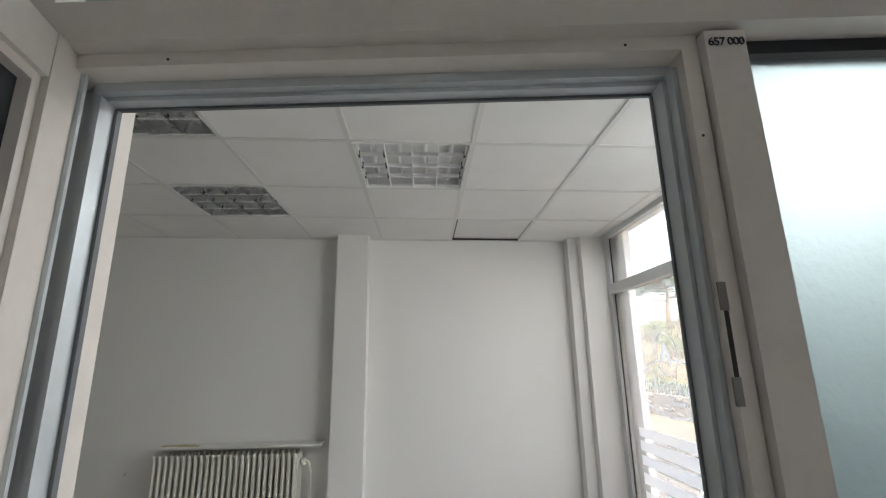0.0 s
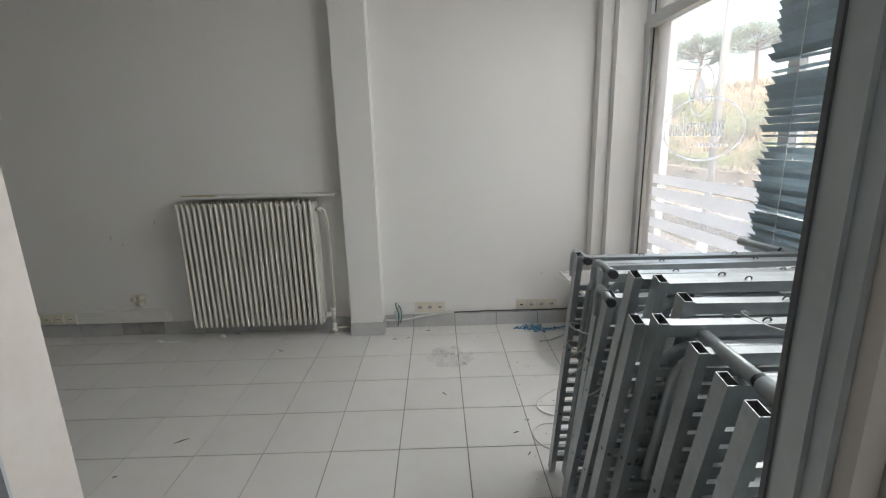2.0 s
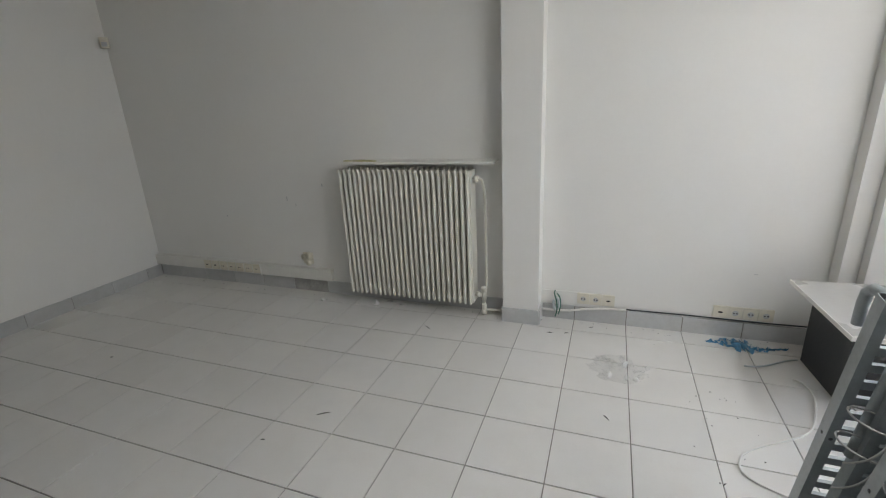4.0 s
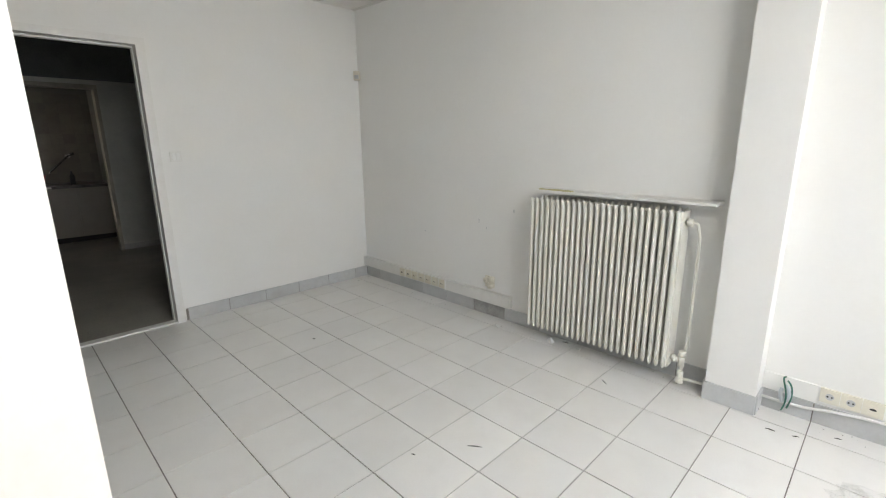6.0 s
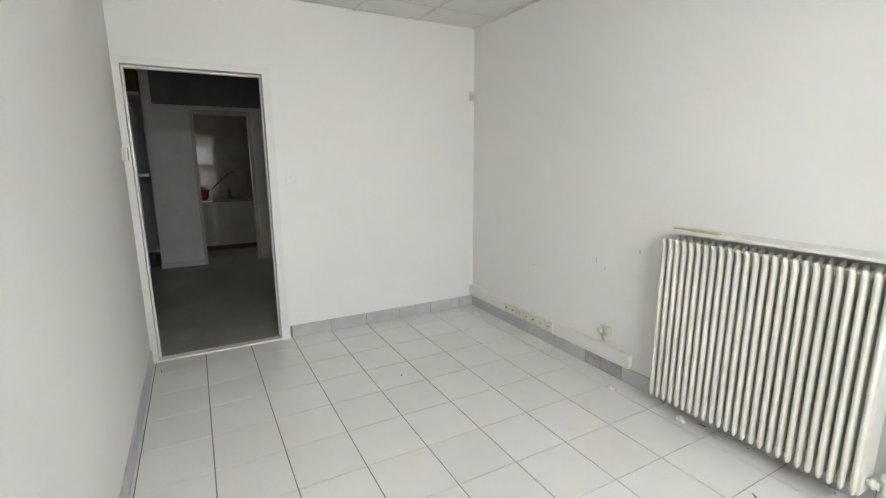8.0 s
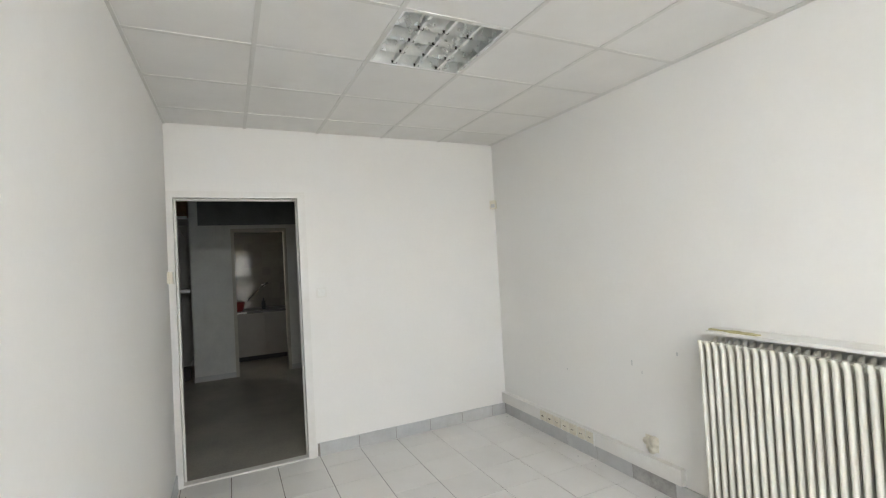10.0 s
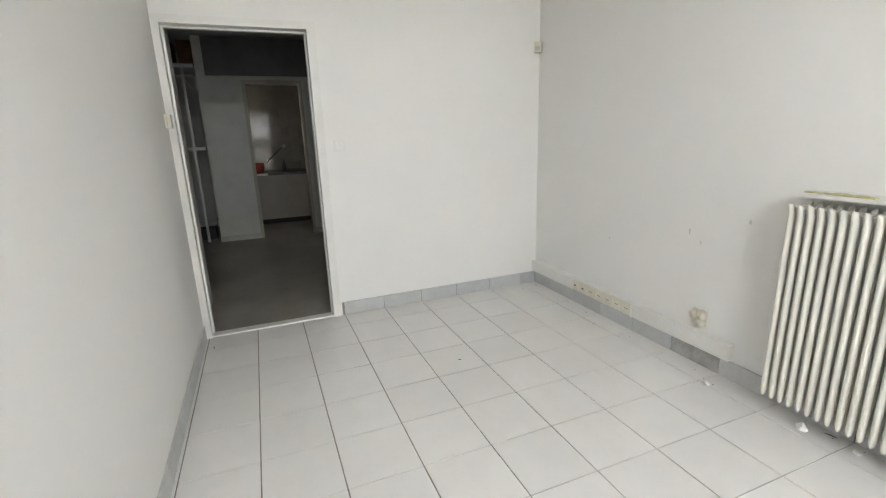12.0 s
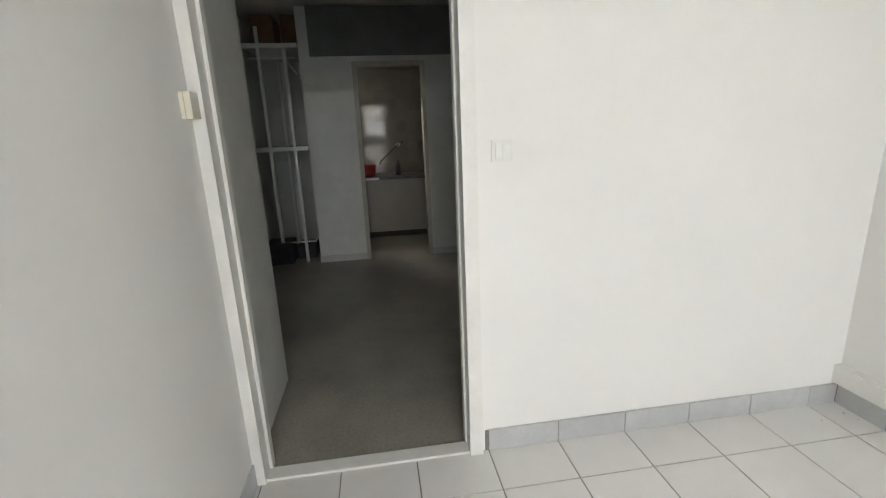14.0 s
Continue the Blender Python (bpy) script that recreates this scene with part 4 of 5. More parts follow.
joined_tube()
for x, y, z, rz in ((1.308, 2.041, 1.026, 14), (1.345, 1.880, 1.024, 10)):
    t = thing("capped_tube", (x, y, z), "short grey steel tube with a black end cap on the stack", "steel tube", "loose capped tubes", rz=rz)
    piped("tube", [[(0, 0.001, 0), (0, 0.17, 0.002)]], 0.0155, M_STEEL, t, 16)
    piped("end_cap", [[(0, 0, 0), (0, -0.006, 0)]], 0.0142, M_RUBBER, t, 16)
# twisted tie wires round neighbouring posts
for x, y, z, w in ((0.52, 1.93, 0.80, 0.045), (0.52, 1.95, 0.72, 0.05), (0.53, 1.78, 0.74, 0.05), (0.50, 1.50, 0.66, 0.06), (0.70, 1.33, 1.075, 0.05)):
    t = thing("tie_wire", (x, y, z), "bent galvanised tie wire holding bed frames together", "wire", "tie wires")
    piped("loop", [bezier((0.05, 0.03, -0.01), (-0.03, 0.04, 0.02), (-0.035, -0.05, 0.01), (0.05, -w, -0.012)), bezier((0.05, -w, -0.012), (0.02, -w - 0.03, -0.07), (-0.02, -w - 0.01, -0.08), (-0.012, -w + 0.01, -0.10))], 0.0022, M_WIRE, t, 6)

t = thing("steel_cross_bar", (0, 0, 0), "loose grey steel bars lying across the bed frames", "steel bar", "loose steel bars")
for y, z in ((1.848, 1.030), (1.700, 1.022)):
    solid("bar", [(0.60, y - 0.009, z, 1.40, y + 0.009, z + 0.017)], M_STEEL, t, 0.002)

t = thing("storage_crate", (1.08, 3.43, 0), "black plastic crate with a raised lid standing by the wall", "crate", rz=4)
solid("body", [(0.0, -0.195, 0.012, 0.25, 0.195, 0.43)], M_BLACKBOX, t, 0.008)
solid("foot", [(0.02, -0.18, 0, 0.06, -0.14, 0.012), (0.19, -0.18, 0, 0.23, -0.14, 0.012), (0.02, 0.14, 0, 0.06, 0.18, 0.012), (0.19, 0.14, 0, 0.23, 0.18, 0.012)], M_BLACKBOX, t, 0.003)
solid("rim", [(-0.012, -0.205, 0.43, 0.26, 0.205, 0.452)], M_RUBBER, t, 0.004)
solid("lid", [(-0.006, -0.20, 0.453, 0.255, -0.01, 0.544)], M_BLACKBOX, t, 0.012, seg=2)
solid("latch", [(-0.0145, -0.05, 0.462, -0.0065, 0.0, 0.505)], M_STEEL, t, 0.002)
o = thing("laminate_board", (0.875, 3.26, 0.545), "thin pale laminate board with a white edge lying on the crate", "board", rz=2.5)
bm = bmesh.new()
box(bm, 0.004, -0.44, 0.0, 0.50, 0.14, 0.016)
b = new("panel", to_mesh(bm, "panel", [M_BOARD], 0.002))
b.parent = o
solid("edge_band", [(0.0, -0.444, -0.001, 0.004, 0.144, 0.018), (0.004, -0.444, -0.001, 0.50, -0.4402, 0.018)], M_WHITE, o, 0.001)


def venetian_blind():
    t = thing("venetian_blind", (1.40, 1.80, 0), "blue-grey metal venetian blind, partly open and disordered", "blind")
    y0, y1 = -0.72, 0.545
    n = 44
    for k in range(n):
        z = 0.985 + 1.12 * k / (n - 1)
        if k < 10:
            z = 0.985 + 0.017 * k
        elif k < 20:
            z = 1.155 + 0.022 * (k - 10)
        else:
            z = 1.375 + 0.0305 * (k - 20)
        tilt = random.uniform(-7, 7) + (12 if k in (21, 22, 30, 31) else 53)
        bm = bmesh.new()
        L = (y0 + random.uniform(-0.01, 0.01), y1 + random.uniform(-0.02, 0.02))
        prof = [(-0.0175 + 0.035 * q / 4, 0.0035 * (1 - ((q - 2) / 2) ** 2)) for q in range(5)]
        top = [[bm.verts.new((px, y, pz)) for px, pz in prof] for y in L]
        low = [[bm.verts.new((px, y, pz - 0.0006)) for px, pz in prof] for y in L]
        for q in range(4):
            bm.faces.new((top[0][q], top[0][q + 1], top[1][q + 1], top[1][q])).smooth = True
            bm.faces.new((low[0][q + 1], low[0][q], low[1][q], low[1][q + 1])).smooth = True
        s = new("slat", to_mesh(bm, "slat", [M_BLIND]))
        s.parent = t
        s.location = (random.uniform(-0.004, 0.004), 0, z)
        s.rotation_euler = (radians(random.uniform(-0.2, 0.2) + (1.4 if k in (9, 19, 20, 31) else 0)), radians(tilt), radians(random.uniform(-0.5, 0.5)))
    solid("bottom_bar", [(-0.014, y0, 0.958, 0.014, y1, 0.972)], M_BLIND, t, 0.003)
    solid("head_box", [(-0.02, y0, 2.09, 0.02, y1, 2.125)], M_BLIND, t, 0.003)
    piped("cord", [[(-0.014, y, 0.96), (-0.014, y, 2.1)] for y in (y0 + 0.15, 0.0, y1 - 0.16)] + [[(0.014, y, 0.96), (0.014, y, 2.1)] for y in (y0 + 0.15, 0.0, y1 - 0.16)], 0.0016, M_WHITE, t, 5)


venetian_blind()


def window_decals():
    x = EX + 0.0265
    t = thing("window_sticker", (x, 2.98, 1.47), "faded white oval sticker emblem on the shop window", "sticker")

    def ring(name, cy, cz, ry, rz, w, rot=0.0, x=x):
        bm = bmesh.new()
        n = 64
        vs = []
        for k in range(n):
            a = 2 * math.pi * k / n
            for d in (-w / 2, w / 2):
                y, z = (ry + d) * math.cos(a), (rz + d) * math.sin(a)
                vs.append(bm.verts.new((x, cy + y * math.cos(rot) - z * math.sin(rot), cz + y * math.sin(rot) + z * math.cos(rot))))
        for k in range(n):
            q = (k + 1) % n
            bm.faces.new((vs[2 * k], vs[2 * k + 1], vs[2 * q + 1], vs[2 * q]))
        held(new(name, to_mesh(bm, name, [M_SIGN])), t)

    ring("oval", 2.975, 1.475, 0.385, 0.165, 0.012)
    ring("small_ring", 2.985, 1.675, 0.115, 0.125, 0.010, x=x - 0.0008)
    bm = bmesh.new()
    n = 20
    for s in (-1, 1):
        vs = []
        for k in range(n):
            a = 2 * math.pi * k / n
            y, z = 0.026 * math.cos(a), 0.066 * math.sin(a)
            vs.append(bm.verts.new((x - 0.0014, 2.985 + s * 0.028 + y * 0.9 - z * 0.3 * s, 1.675 + z + s * 0.012)))
        bm.faces.new(vs)
    held(new("emblem", to_mesh(bm, "emblem", [M_SIGN])), t)
    # word mark as plain upright bars
    bm = bmesh.new()
    y = 3.29
    for h, w in ((0.07, 0.045), (0.07, 0.045), (0.115, 0.022), (0.115, 0.022), (0.07, 0.05), (0.07, 0.045), (0.07, 0.05), (0.07, 0.03), (0.07, 0.045), (0.07, 0.045)):
        for q in (0, 1):
            yy = y - q * (w - 0.010)
            box(bm, x - 0.0003, yy - 0.009, 1.44, x + 0.0003, yy, 1.44 + h)
        if w > 0.03:
            box(bm, x - 0.0003, y - w + 0.011, 1.44 + h - 0.010, x + 0.0003, y - 0.0095, 1.44 + h)
            box(bm, x - 0.0003, y - w + 0.011, 1.44, x + 0.0003, y - 0.0095, 1.45)
        y -= w + 0.016
    held(new("word_mark", to_mesh(bm, "word_mark", [M_SIGN])), t)
    bm = bmesh.new()
    for k in range(9):
        box(bm, x - 0.0003, 2.98 - 0.032 * k - 0.024, 1.385, x + 0.0003, 2.98 - 0.032 * k, 1.402)
    held(new("small_word_mark", to_mesh(bm, "small_word_mark", [M_SIGN])), t)
    # frosted bands on the lower glass, each a little wedge-shaped
    for l0, l1, r0, r1 in ((1.143, 1.202, 1.150, 1.207), (1.055, 1.118, 1.057, 1.140), (0.967, 1.027, 0.980, 1.050), (0.850, 0.918, 0.890, 0.950), (0.735, 0.805, 0.770, 0.840), (0.625, 0.690, 0.650, 0.715)):
        bm = bmesh.new()
        v = box(bm, x - 0.0006, 2.36, 0, x + 0.0006, 3.45, 1)
        for q, z in zip(v, (r0, r0, l0, l0, r1, r1, l1, l1)):
            q.co.z = z
        tagged(new("frosted_band", to_mesh(bm, "frosted_band", [M_SIGN])), "white film stripe on the shop window", "window film", "window film stripes")


window_decals()


# ---- things: litter on the floor ----
def crumple(name, at, size, m, label, category, flat=0.5, n=2, seed=1):
    rnd = random.Random(seed)
    bm = bmesh.new()
    bmesh.ops.create_icosphere(bm, subdivisions=n, radius=1.0)
    for v in bm.verts:
        k = 0.55 + 0.75 * rnd.random()
        v.co = Vector((v.co.x * size[0] * k, v.co.y * size[1] * k, max(0.0, (v.co.z * flat + 0.35) * size[2] * k)))
    for f in bm.faces:
        f.smooth = n > 2
    ob = new(name, to_mesh(bm, name, [m]))
    ob.location = at
    return tagged(ob, label, category)


bag = crumple("plastic_bag", (0.12, 3.22, 0.003), (0.14, 0.09, 0.085), M_PLASTIC, "crumpled clear plastic bag on the tiles", "plastic bag", 0.6, 3, 5)
# opaque white slivers added on the bag as its bright glints
for fx, fy, fz, sx, sy, sz, turn in ((-0.05, -0.055, 0.0, 0.020, 0.006, 0.022, 35), (0.035, -0.06, 0.0, 0.012, 0.006, 0.030, -10), (0.025, 0.02, 0.03, 0.016, 0.007, 0.026, 15), (0.085, -0.05, 0.0, 0.022, 0.005, 0.014, -30)):
    bm = bmesh.new()
    bmesh.ops.create_icosphere(bm, subdivisions=1, radius=1.0)
    for v in bm.verts:
        k = random.uniform(0.6, 1.2)
        v.co = Vector((v.co.x * sx * k, v.co.y * sy * k, (v.co.z + 1) * sz * k))
    glint = new("glint", to_mesh(bm, "glint", [M_GLINT]))
    glint.parent = bag
    glint.location = (fx, fy, fz)
    glint.rotation_euler = (0, 0, radians(turn))
def torn_film():
    rnd = random.Random(8)
    bm = bmesh.new()
    rows = []
    n, m = 34, 7
    for i in range(n):
        u = i / (n - 1)
        mid = 3.725 + 0.02 * math.sin(7 * u) + rnd.uniform(-0.006, 0.006)
        half = (0.006 + 0.070 * math.exp(-((u - 0.42) / 0.24) ** 2)) * rnd.uniform(0.35, 1.35)
        row = []
        for j in range(m):
            v = 2 * j / (m - 1) - 1
            z = 0.003 + abs(rnd.gauss(0, 0.009)) * (1 - abs(v)) + (0.010 * math.exp(-((u - 0.35) / 0.2) ** 2)) * (1 - v * v)
            row.append(bm.verts.new((0.62 + 0.42 * u + rnd.uniform(-0.006, 0.006), mid + half * v, z)))
        rows.append(row)
    for a, c in zip(rows, rows[1:]):
        for j in range(m - 1):
            if rnd.random() > 0.22:
                bm.faces.new((a[j], c[j], c[j + 1], a[j + 1]))
    ob = new("blue_plastic_bag", to_mesh(bm, "blue_plastic_bag", [M_BLUE]))
    return tagged(ob, "torn blue plastic film against the skirting", "plastic bag")


torn_film()
for k, (x, y, s) in enumerate(((-1.64, 3.72, 0.028), (-2.10, 3.67, 0.026), (-1.44, 3.75, 0.017))):
    crumple("paper_scrap", (x, y, 0.0015), (s, s * 0.8, s * 1.2), M_PAPER, "crumpled scrap of white paper on the floor", "paper scrap", 0.6, 1, 20 + k)["group"] = "paper scraps"
bm = bmesh.new()
for x, y, l, a in ((-1.11, 3.46, 0.05, -0.6), (-1.28, 2.465, 0.07, 0.6), (-3.85, 1.07, 0.06, 0.1), (0.455, 2.29, 0.03, 1.0), (0.06, 2.83, 0.04, -0.9), (-1.56, 3.79, 0.05, 0.2), (-0.30, 3.60, 0.04, 0.0), (-0.20, 3.62, 0.03, 0.5), (-2.95, 2.55, 0.02, 1.2), (-1.45, 2.22, 0.02, 0.3), (0.42, 2.45, 0.03, 0.4), (0.50, 2.55, 0.02, 0.9), (-0.05, 3.74, 0.03, 0.3)):
    sweep(bm, [(x - l / 2 * math.cos(a), y - l / 2 * math.sin(a), 0.0025), (x, y, 0.005), (x + l / 2 * math.cos(a), y + l / 2 * math.sin(a), 0.003)], [0.001, 0.0028, 0.0012], 6)
for k in range(90):
    r = random.random()
    x, y = (random.uniform(-0.9, 1.1), NY - 0.03 - abs(random.gauss(0, 0.05))) if r < 0.35 else ((random.uniform(-4.0, -0.7), NY - 0.03 - abs(random.gauss(0, 0.06))) if r < 0.7 else (random.uniform(0.4, 0.7), random.uniform(1.9, 3.2)))
    q = random.uniform(0.0008, 0.0022)
    box(bm, x - q, y - q, 0.001, x + q * 1.4, y + q, 0.001 + q)
tagged(new("floor_debris", to_mesh(bm, "floor_debris", [M_DIRT])), "small dark crumbs and splinters scattered on the tiles", "debris", kind="stuff")
piped("floor_cable", [bezier((0.97, 3.41, 0.006), (1.05, 3.40, 0.006), (1.03, 3.25, 0.006), (0.95, 3.05, 0.006), 10) + bezier((0.94, 3.03, 0.006), (0.88, 2.90, 0.006), (0.70, 2.86, 0.006), (0.60, 2.74, 0.006), 10) + bezier((0.59, 2.72, 0.006), (0.53, 2.60, 0.006), (0.64, 2.58, 0.006), (0.80, 2.515, 0.006), 10)], 0.005, M_WHITE, None, 8, label="white cable looped on the floor tiles", category="cable")
piped("floor_cable", [bezier((0.56, 2.31, 0.006), (0.44, 2.40, 0.006), (0.52, 2.56, 0.006), (0.66, 2.50, 0.006))], 0.0035, M_WHITE, None, 8, label="thin white cable on the floor tiles", category="cable")
piped("floor_cable", [bezier((0.77, 3.49, 0.005), (0.88, 3.48, 0.005), (0.95, 3.60, 0.005), (1.056, 3.63, 0.005))], 0.0045, M_ALUGREY, None, 8, label="grey cable lying beside the crate", category="cable")

# scuffs on the plaster
bm = bmesh.new()
for x, z, w, h in ((-2.44, 0.79, 0.008, 0.035), (-2.09, 0.905, 0.012, 0.022), (-3.1, 0.62, 0.01, 0.01), (0.85, 0.42, 0.02, 0.004), (-2.36, 0.74, 0.006, 0.02)):
    box(bm, x - w / 2, NY - 0.0006, z - h / 2, x + w / 2, NY + 0.001, z + h / 2)
tagged(new("wall_scuff", to_mesh(bm, "wall_scuff", [M_SKIRT])), "small grey scuff marks on the plaster", "scuff", kind="structure")


# ---- outdoors ----
def outdoors():
    # forecourt, road and hillside as one sheet
    bm = bmesh.new()
    nx, ny = 60, 70
    grid = []
    for i in range(nx + 1):
        u = i / nx
        x = EX + 0.15 + 90 * u ** 2.2
        row = []
        for j in range(ny + 1):
            y = -40 + 95 * j / ny
            z = -0.05 - 0.45 * max(0.0, min(1.0, (x - 5.0) / 1.2))
            if x > 9:
                h = min(1.0, (x - 9) / 14)
                z += 5.2 * h * h * (3 - 2 * h) + 0.9 * noise.noise(Vector((x * 0.12, y * 0.12, 3))) * h + 0.25 * noise.noise(Vector((x * 0.6, y * 0.6, 1))) * min(1, (x - 9) / 2)
            row.append(bm.verts.new((x, y, z)))
        grid.append(row)
    for i in range(nx):
        for j in range(ny):
            f = bm.faces.new((grid[i][j], grid[i + 1][j], grid[i + 1][j + 1], grid[i][j + 1]))
            cx = (grid[i][j].co.x + grid[i + 1][j].co.x) / 2
            f.material_index = 0 if cx < 5.0 else (1 if cx < 8.8 else 2)
            f.smooth = True
    g = new("ground", to_mesh(bm, "ground", [M_PAVE, M_ROAD, M_HILL]))
    tagged(g, "paved forecourt, asphalt road and dry grassy hillside", "ground", kind="structure")
    solid("ground_far", [(-60, -60, -0.6, 1500, 600, -0.45)], M_HILL, kind="structure", label="dry ground reaching the horizon", category="ground")
    solid("kerb", [(5.0, -30, -0.06, 5.18, 40, 0.07)], M_PAVE, bevel=0.01, kind="structure", label="pale concrete kerb", category="kerb")
    solid("low_wall", [(3.6, 1.5, -0.05, 3.85, 14, 0.42)], M_PAVE, bevel=0.01, kind="structure", label="low pale concrete forecourt wall", category="wall")
    rnd = random.Random(4)

    def hz(x, y):
        h = max(0.0, min(1.0, (x - 9) / 14))
        return -0.50 + 5.2 * h * h * (3 - 2 * h) + 0.9 * noise.noise(Vector((x * 0.12, y * 0.12, 3))) * h

    bm = bmesh.new()
    for k in range(2600):
        x, y = 9.3 + 15 * rnd.random() ** 1.2, rnd.uniform(4, 36)
        z = hz(x, y) - 0.05
        for q in range(4):
            a, l, w = rnd.uniform(0, 6.28), rnd.uniform(0.25, 0.7), rnd.uniform(0.02, 0.05)
            dx, dy = math.cos(a), math.sin(a)
            v = [bm.verts.new((x - dy * w, y + dx * w, z)), bm.verts.new((x + dy * w, y - dx * w, z)), bm.verts.new((x + dx * l * 0.5, y + dy * l * 0.5, z + l))]
            bm.faces.new(v)
    tagged(new("dry_grass", to_mesh(bm, "dry_grass", [M_GRASS])), "tufts of dry straw-coloured grass on the slope", "grass", kind="stuff")

    def leaves(bm, c, r, n, size, mi=0):
        for k in range(n):
            d = Vector((rnd.gauss(0, 1), rnd.gauss(0, 1), rnd.gauss(0, 0.7))).normalized() * (r * rnd.random() ** 0.45)
            p = Vector(c) + d
            u = Vector((rnd.gauss(0, 1), rnd.gauss(0, 1), rnd.gauss(0, 1))).normalized()
            w = u.orthogonal().normalized()
            s = size * rnd.uniform(0.6, 1.4)
            bm.faces.new([bm.verts.new(p + u * s), bm.verts.new(p + w * s * 0.45), bm.verts.new(p - u * s), bm.verts.new(p - w * s * 0.45)]).material_index = mi

    for k, (x, y, r) in enumerate(((11, 18.5, 0.9), (12.5, 17, 1.2), (11.4, 13.5, 0.8), (14, 21.5, 1.3), (13, 12, 1.0), (15, 27, 1.4), (11.2, 21.5, 0.8), (16, 20.5, 1.2), (17.5, 33, 1.4))):
        t = thing("shrub", (x, y, hz(x, y) - 0.05), "olive green shrub on the dry slope", "shrub", "slope shrubs")
        bm = bmesh.new()
        for q in range(7):
            a = rnd.uniform(0, 6.28)
            leaves(bm, (r * 0.55 * math.cos(a), r * 0.55 * math.sin(a), r * rnd.uniform(0.3, 0.8)), r * rnd.uniform(0.35, 0.6), 120, 0.09)
        new("foliage", to_mesh(bm, "foliage", [M_SHRUB])).parent = t
        piped("stem", [bezier((0, 0, 0), (0.1, 0, 0.2), (0.2 * math.cos(q), 0.2 * math.sin(q), 0.4), (0.4 * r * math.cos(q), 0.4 * r * math.sin(q), 0.8 * r), 5) for q in range(5)], 0.02, M_BARK, t, 6)
    bm = bmesh.new()
    for k in range(430):
        x, y = 9.3 + 9 * rnd.random() ** 1.2, rnd.uniform(8, 30)
        r = rnd.uniform(0.25, 0.6)
        leaves(bm, (x, y, hz(x, y) + r * 0.4), r, 55, 0.075, rnd.choice((0, 0, 1)))
    tagged(new("dry_brush", to_mesh(bm, "dry_brush", [M_BRUSH, M_SHRUB])), "low dry brown brush covering the slope", "brush", kind="stuff")
    solid("retaining_wall", [(8.75, 4, -0.6, 9.05, 40, 0.30)], M_ROCK, bevel=0.02, kind="structure", label="dark rough stone retaining wall below the slope", category="wall")
    bm = bmesh.new()
    for k in range(260):
        c, q = Vector((8.72 + rnd.uniform(-0.06, 0.3), rnd.uniform(7, 22), rnd.uniform(-0.45, 0.40))), rnd.uniform(0.06, 0.15)
        n0 = len(bm.verts)
        bmesh.ops.create_icosphere(bm, subdivisions=1, radius=1.0)
        bm.verts.ensure_lookup_table()
        for v in bm.verts[n0:]:
            g = rnd.uniform(0.75, 1.15)
            v.co = c + Vector((v.co.x * q * g * 0.7, v.co.y * q * g * 1.2, v.co.z * q * g * 0.8))
    tagged(new("rubble_stone", to_mesh(bm, "rubble_stone", [M_ROCK])), "rough grey rubble stones piled along the retaining wall", "stone", kind="stuff")
    for x, y, h, lean in ((18.6, 34.0, 3.6, 0.2), (24.5, 36.5, 4.0, -0.2)):
        t = thing("pine_tree", (x, y, hz(x, y) - 0.1), "umbrella pine with a bare trunk on the hillside", "tree", "hillside pines")
        bm = bmesh.new()
        sweep(bm, [(0, 0, 0), (lean * 0.3, 0.05, h * 0.4), (lean, 0.0, h * 0.75), (lean * 1.2, 0.0, h)], [0.20, 0.16, 0.12, 0.05], 10)
        tips = []
        for q in range(14):
            a = q * 2.4
            z0 = h * rnd.uniform(0.62, 0.95)
            tip = (lean + rnd.uniform(1.0, 2.4) * math.cos(a), rnd.uniform(1.0, 2.4) * math.sin(a), z0 + rnd.uniform(0.3, 1.0))
            sweep(bm, [(lean, 0, z0), ((lean + tip[0]) / 2, tip[1] / 2, z0 + 0.15), tip], [0.06, 0.04, 0.02], 6)
            tips.append(tip)
        new("trunk", to_mesh(bm, "trunk", [M_BARK])).parent = t
        bm = bmesh.new()
        for tip in tips:
            for q in range(3):
                leaves(bm, (tip[0] + rnd.gauss(0, 0.4), tip[1] + rnd.gauss(0, 0.4), tip[2] + rnd.gauss(0.1, 0.15)), rnd.uniform(0.4, 0.75), 150, 0.10)
        new("crown", to_mesh(bm, "crown", [M_PINE])).parent = t
    t = thing("street_pole", (2.85, 5.08, 0), "grey galvanised street lamp pole across the road", "street pole")
    piped("shaft", [[(0, 0, -0.05), (0.04, 0.0, 6.5)]], 0.036, M_POLE, t, 14)
    piped("base", [[(0, 0, -0.05), (0, 0, 0.35)]], 0.055, M_POLE, t, 14)
    # advertising boards on the forecourt fence
    t = thing("street_sign", (4.3, 10.6, 0), "white street sign board with red and black markings", "sign")
    solid("panel", [(-0.02, -0.7, 0.75, 0.02, 0.7, 1.25)], M_BOARDPAINT, t, 0.005)
    solid("post", [(-0.03, -0.6, -0.05, 0.015, -0.54, 0.75), (-0.03, 0.54, -0.05, 0.015, 0.6, 0.75)], M_POLE, t)
    solid("marking", [(-0.026, -0.5 + 0.17 * k, 0.98, -0.021, -0.39 + 0.17 * k, 1.15) for k in range(6)], M_REDINK, t)
    solid("small_marking", [(-0.026, -0.5 + 0.11 * k, 0.84, -0.021, -0.43 + 0.11 * k, 0.90) for k in range(9)], M_INK, t)


outdoors()


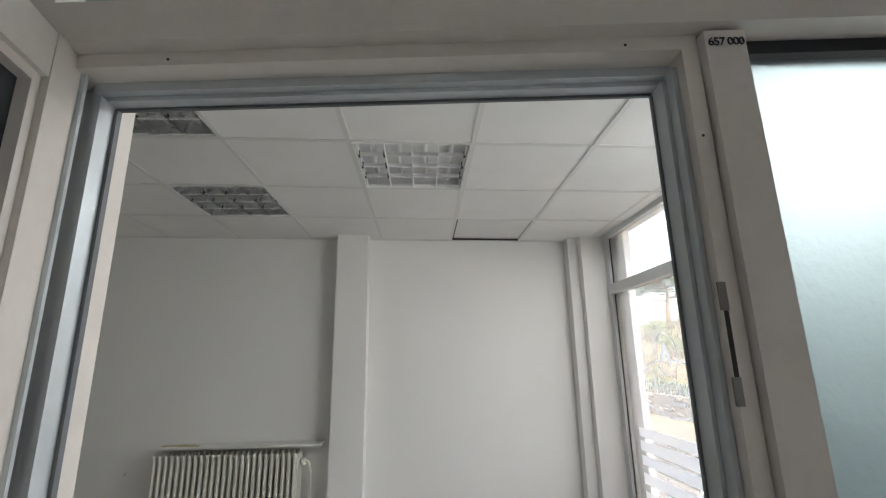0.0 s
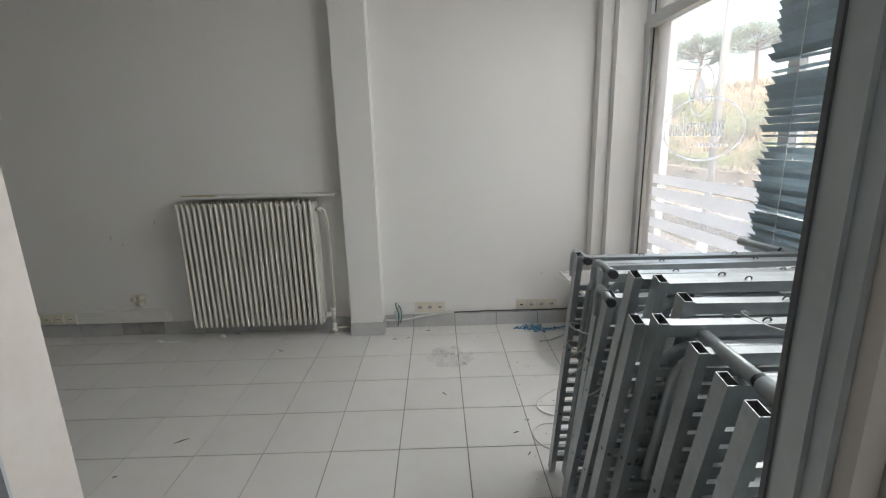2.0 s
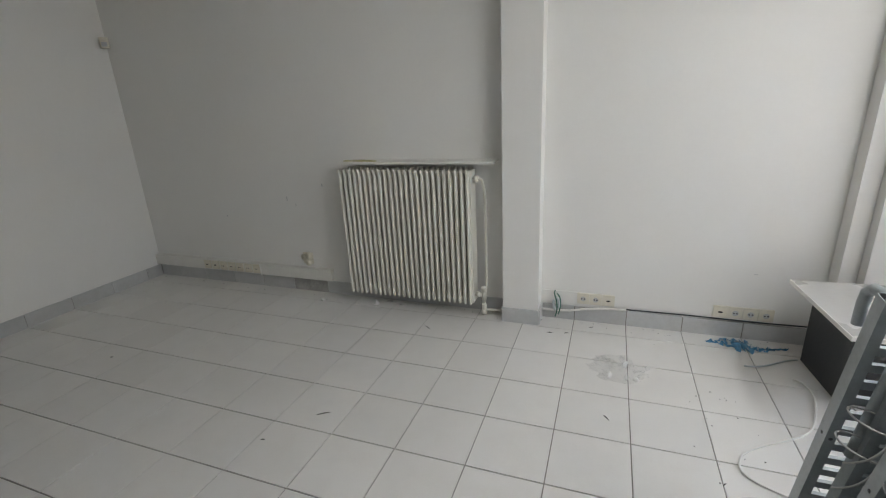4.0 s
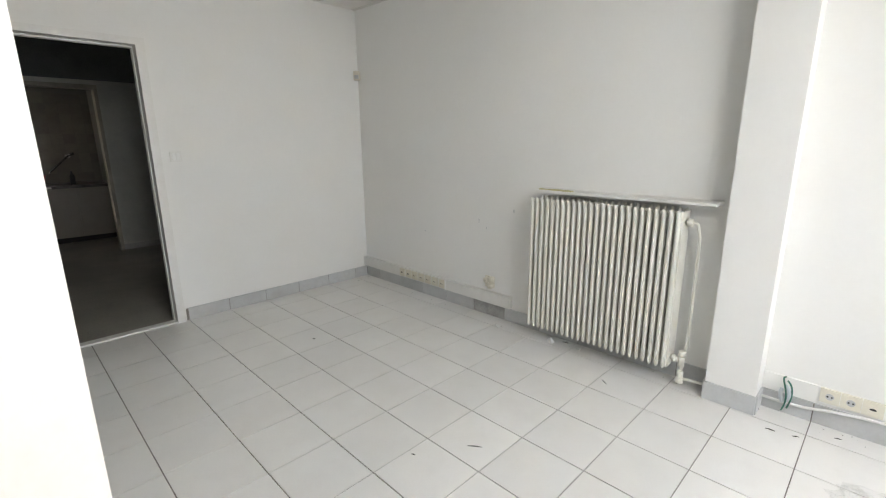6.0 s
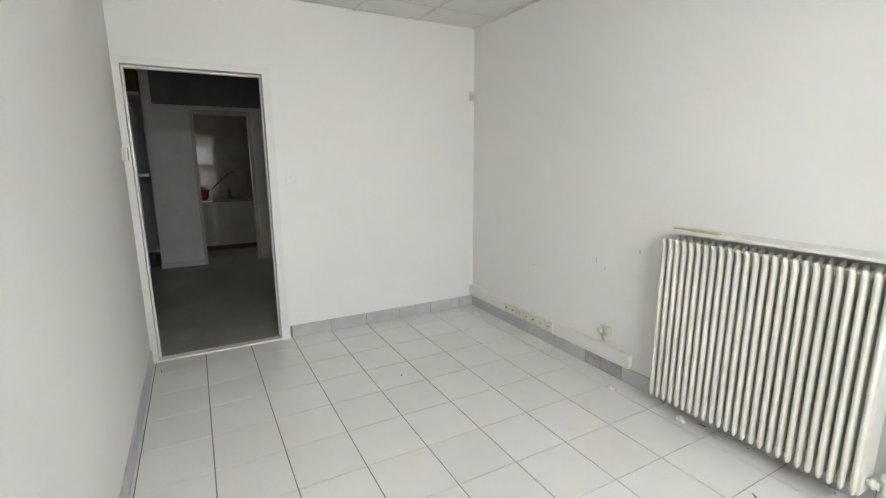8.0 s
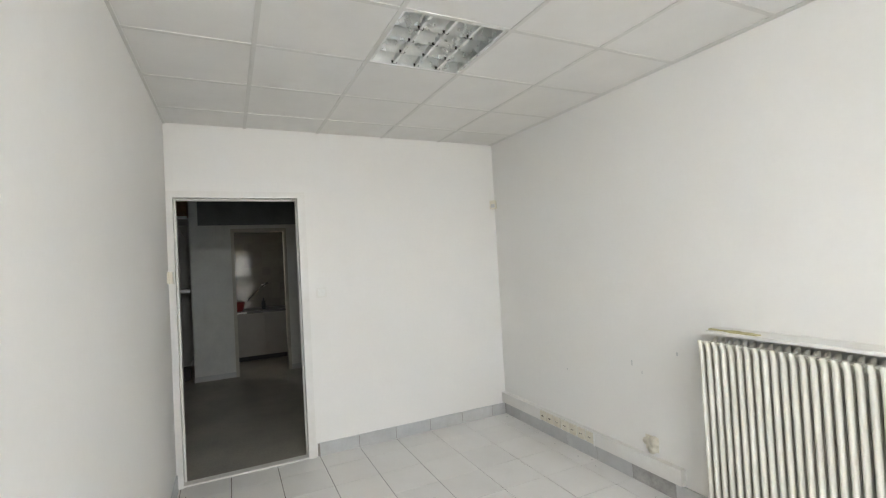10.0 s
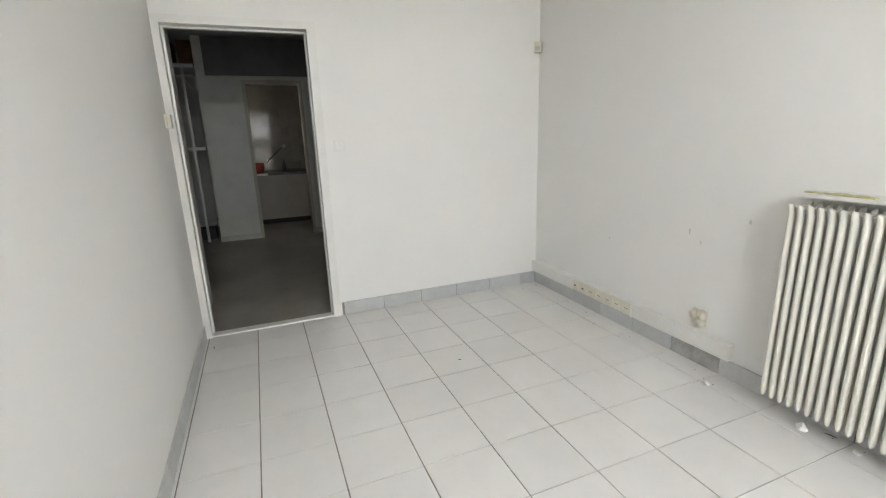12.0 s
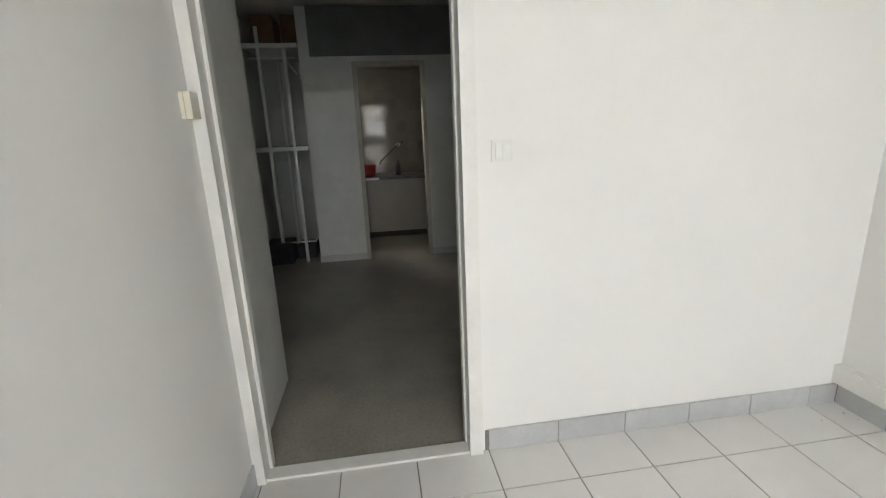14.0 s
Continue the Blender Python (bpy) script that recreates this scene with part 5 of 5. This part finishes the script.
def parked_car(at, rz):
    t = thing("parked_car", at, "white parked hatchback by the road", "car", rz=rz)
    bm = bmesh.new()
    prof = [(-2.0, 0.35), (-2.05, 0.65), (-1.95, 0.92), (-1.55, 1.38), (-0.2, 1.45), (0.55, 1.36), (1.15, 0.98), (1.95, 0.82), (2.08, 0.55), (2.05, 0.3)]
    sides = []
    for y in (-0.82, 0.82):
        sides.append([bm.verts.new((x, y * (0.82 if z > 1.0 else 1.0), z)) for x, z in prof])
    n = len(prof)
    for k in range(n):
        bm.faces.new((sides[0][k], sides[0][(k + 1) % n], sides[1][(k + 1) % n], sides[1][k]))
    bm.faces.new(sides[0][::-1])
    bm.faces.new(sides[1])
    new("body", to_mesh(bm, "body", [M_CAR], 0.06, 3)).parent = t
    solid("side_window", [(-1.35, s * 0.765 - 0.01, 1.0, 0.55, s * 0.765 + 0.01, 1.30) for s in (-1, 1)], M_CARGLASS, t, 0.004)
    for x in (-1.3, 1.32):
        for s in (-1, 1):
            bm = bmesh.new()
            sweep(bm, [(x, s * 0.66, 0.31), (x, s * 0.68, 0.31), (x, s * 0.82, 0.31), (x, s * 0.84, 0.31)], [0.28, 0.31, 0.31, 0.27], 20)
            new("tyre", to_mesh(bm, "tyre", [M_RUBBER])).parent = t
            bm = bmesh.new()
            sweep(bm, [(x, s * 0.842, 0.31), (x, s * 0.855, 0.31)], 0.19, 16)
            new("rim", to_mesh(bm, "rim", [M_CHROME])).parent = t


parked_car((7.4, 7.3, -0.50), 92)

# ---- pieces: skirting and floor tiles ----
def tile_mesh(name, sx, sy, sz, m, bevel):
    bm = bmesh.new()
    box(bm, -sx / 2, -sy / 2, -sz, sx / 2, sy / 2, 0)
    return to_mesh(bm, name, [m], bevel)


base = thing("baseboard", (0, 0, 0))
base["kind"] = "structure"
tagged(base, "grey ceramic skirting tiles along the walls", "baseboard")
H, T = 0.105, 0.011


def skirting(p, q, fixed, axis, side, skip=()):
    """Skirting tiles between p and q along an axis, joints in line with the floor."""
    o = GX if axis == 'x' else GY
    k = math.floor((p - o) / P)
    while o + P * k < q - 0.001:
        a, b = max(p, o + P * k) + 0.0026, min(q, o + P * (k + 1)) - 0.0026
        if b - a > 0.01 and k not in skip:
            bx = (a, fixed, 0.0, b, fixed + side * T, H) if axis == 'x' else (fixed, a, 0.0, fixed + side * T, b, H)
            bx = (min(bx[0], bx[3]), min(bx[1], bx[4]), 0.0, max(bx[0], bx[3]), max(bx[1], bx[4]), H)
            solid("skirting_tile", [bx], M_SKIRT, base, 0.002)
        k += 1


GROUT_RUNS = ((WX, NY - 0.007, -0.634, NY), (-0.394, NY - 0.007, 1.196, NY), (WX, 2.004, WX + 0.007, NY), (WX, SY, -0.60, SY + 0.007))
for x0, y0, x1, y1 in GROUT_RUNS:
    solid("grout_strip", [(x0, y0, 0, x1, y1, H - 0.004)], M_GROUT, base)
skirting(WX + T, -0.634, NY, 'x', -1, skip=(-7,))
skirting(-0.394, 1.172, NY, 'x', -1)
skirting(2.004, NY - T, WX, 'y', 1)
skirting(WX + T, -0.60, SY, 'x', 1)
solid("skirting_tile", [(-0.638, 3.695 - T, 0, -0.390, 3.695, H)], M_SKIRT, base, 0.002)
solid("skirting_tile", [(-0.394, 3.696, 0, -0.394 + T, NY - T, H)], M_SKIRT, base, 0.002)
solid("skirting_tile", [(-0.634 - T, 3.696, 0, -0.634, NY - T, H)], M_SKIRT, base, 0.002)
solid("skirting_tile", [(GX - 7 * P + 0.0015, NY - 0.009, 0.0, GX - 6 * P - 0.0015, NY, 0.112)], M_SKIRT_DARK, base, 0.002)

solid("floor_bed", [(WX - 0.05, 0.62, -0.12, EX, NY, -0.0045), (LOWX, LOWY, -0.12, EX, 0.62, -0.0045)], M_GROUT, kind="structure", label="dark grout bed under the floor tiles", category="floor")
floor = thing("floor", (0, 0, 0), "pale grey ceramic floor tiles with dark joints", "floor")
floor["kind"] = "structure"
full = tile_mesh("floor_tile", P - 0.0048, P - 0.0062, 0.010, M_TILE, 0.0012)
for i in range(-13, 6):
    for j in range(-16, 6):
        x0, x1 = GX + P * i, GX + P * (i + 1)
        y0, y1 = GY + P * j, GY + P * (j + 1)
        lo_x = WX if y1 > SY else LOWX
        cx0, cx1, cy0, cy1 = max(x0, lo_x), min(x1, EX), max(y0, LOWY), min(y1, NY)
        if y0 < SY < y1 and x1 < -0.60:
            cx0, cy0 = max(x0, WX), SY
        if cx1 - cx0 < 0.012 or cy1 - cy0 < 0.012:
            continue
        if cx1 - cx0 > P - 0.001 and cy1 - cy0 > P - 0.001:
            me = full
        else:
            me = tile_mesh("floor_tile", cx1 - cx0 - 0.0048, cy1 - cy0 - 0.0062, 0.010, M_TILE, 0.0012)
        ob = new("floor_tile", me)
        ob.parent = floor
        ob.location = ((cx0 + cx1) / 2, (cy0 + cy1) / 2, random.uniform(-0.0004, 0.0004))
        ob.rotation_euler = (radians(random.uniform(-0.06, 0.06)), radians(random.uniform(-0.06, 0.06)), 0)

# ---- pieces: glazed wall tiles behind the kitchen worktop ----
# brown glaze, darkened in colour for the dim kitchen
glazed = []
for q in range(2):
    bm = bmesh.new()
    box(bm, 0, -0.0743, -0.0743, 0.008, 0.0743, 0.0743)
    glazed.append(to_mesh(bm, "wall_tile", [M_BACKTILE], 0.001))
for i in range(9):
    for j in range(9):
        ob = new("wall_tile", glazed[(i + j) % 2])
        ob.parent = wall_kitchen
        ob.location = (-9.35, 1.14 + 0.15 * i, 0.925 + 0.15 * j)
        ob.rotation_euler = (0, radians(random.uniform(-0.25, 0.25)), radians(random.uniform(-0.25, 0.25)))
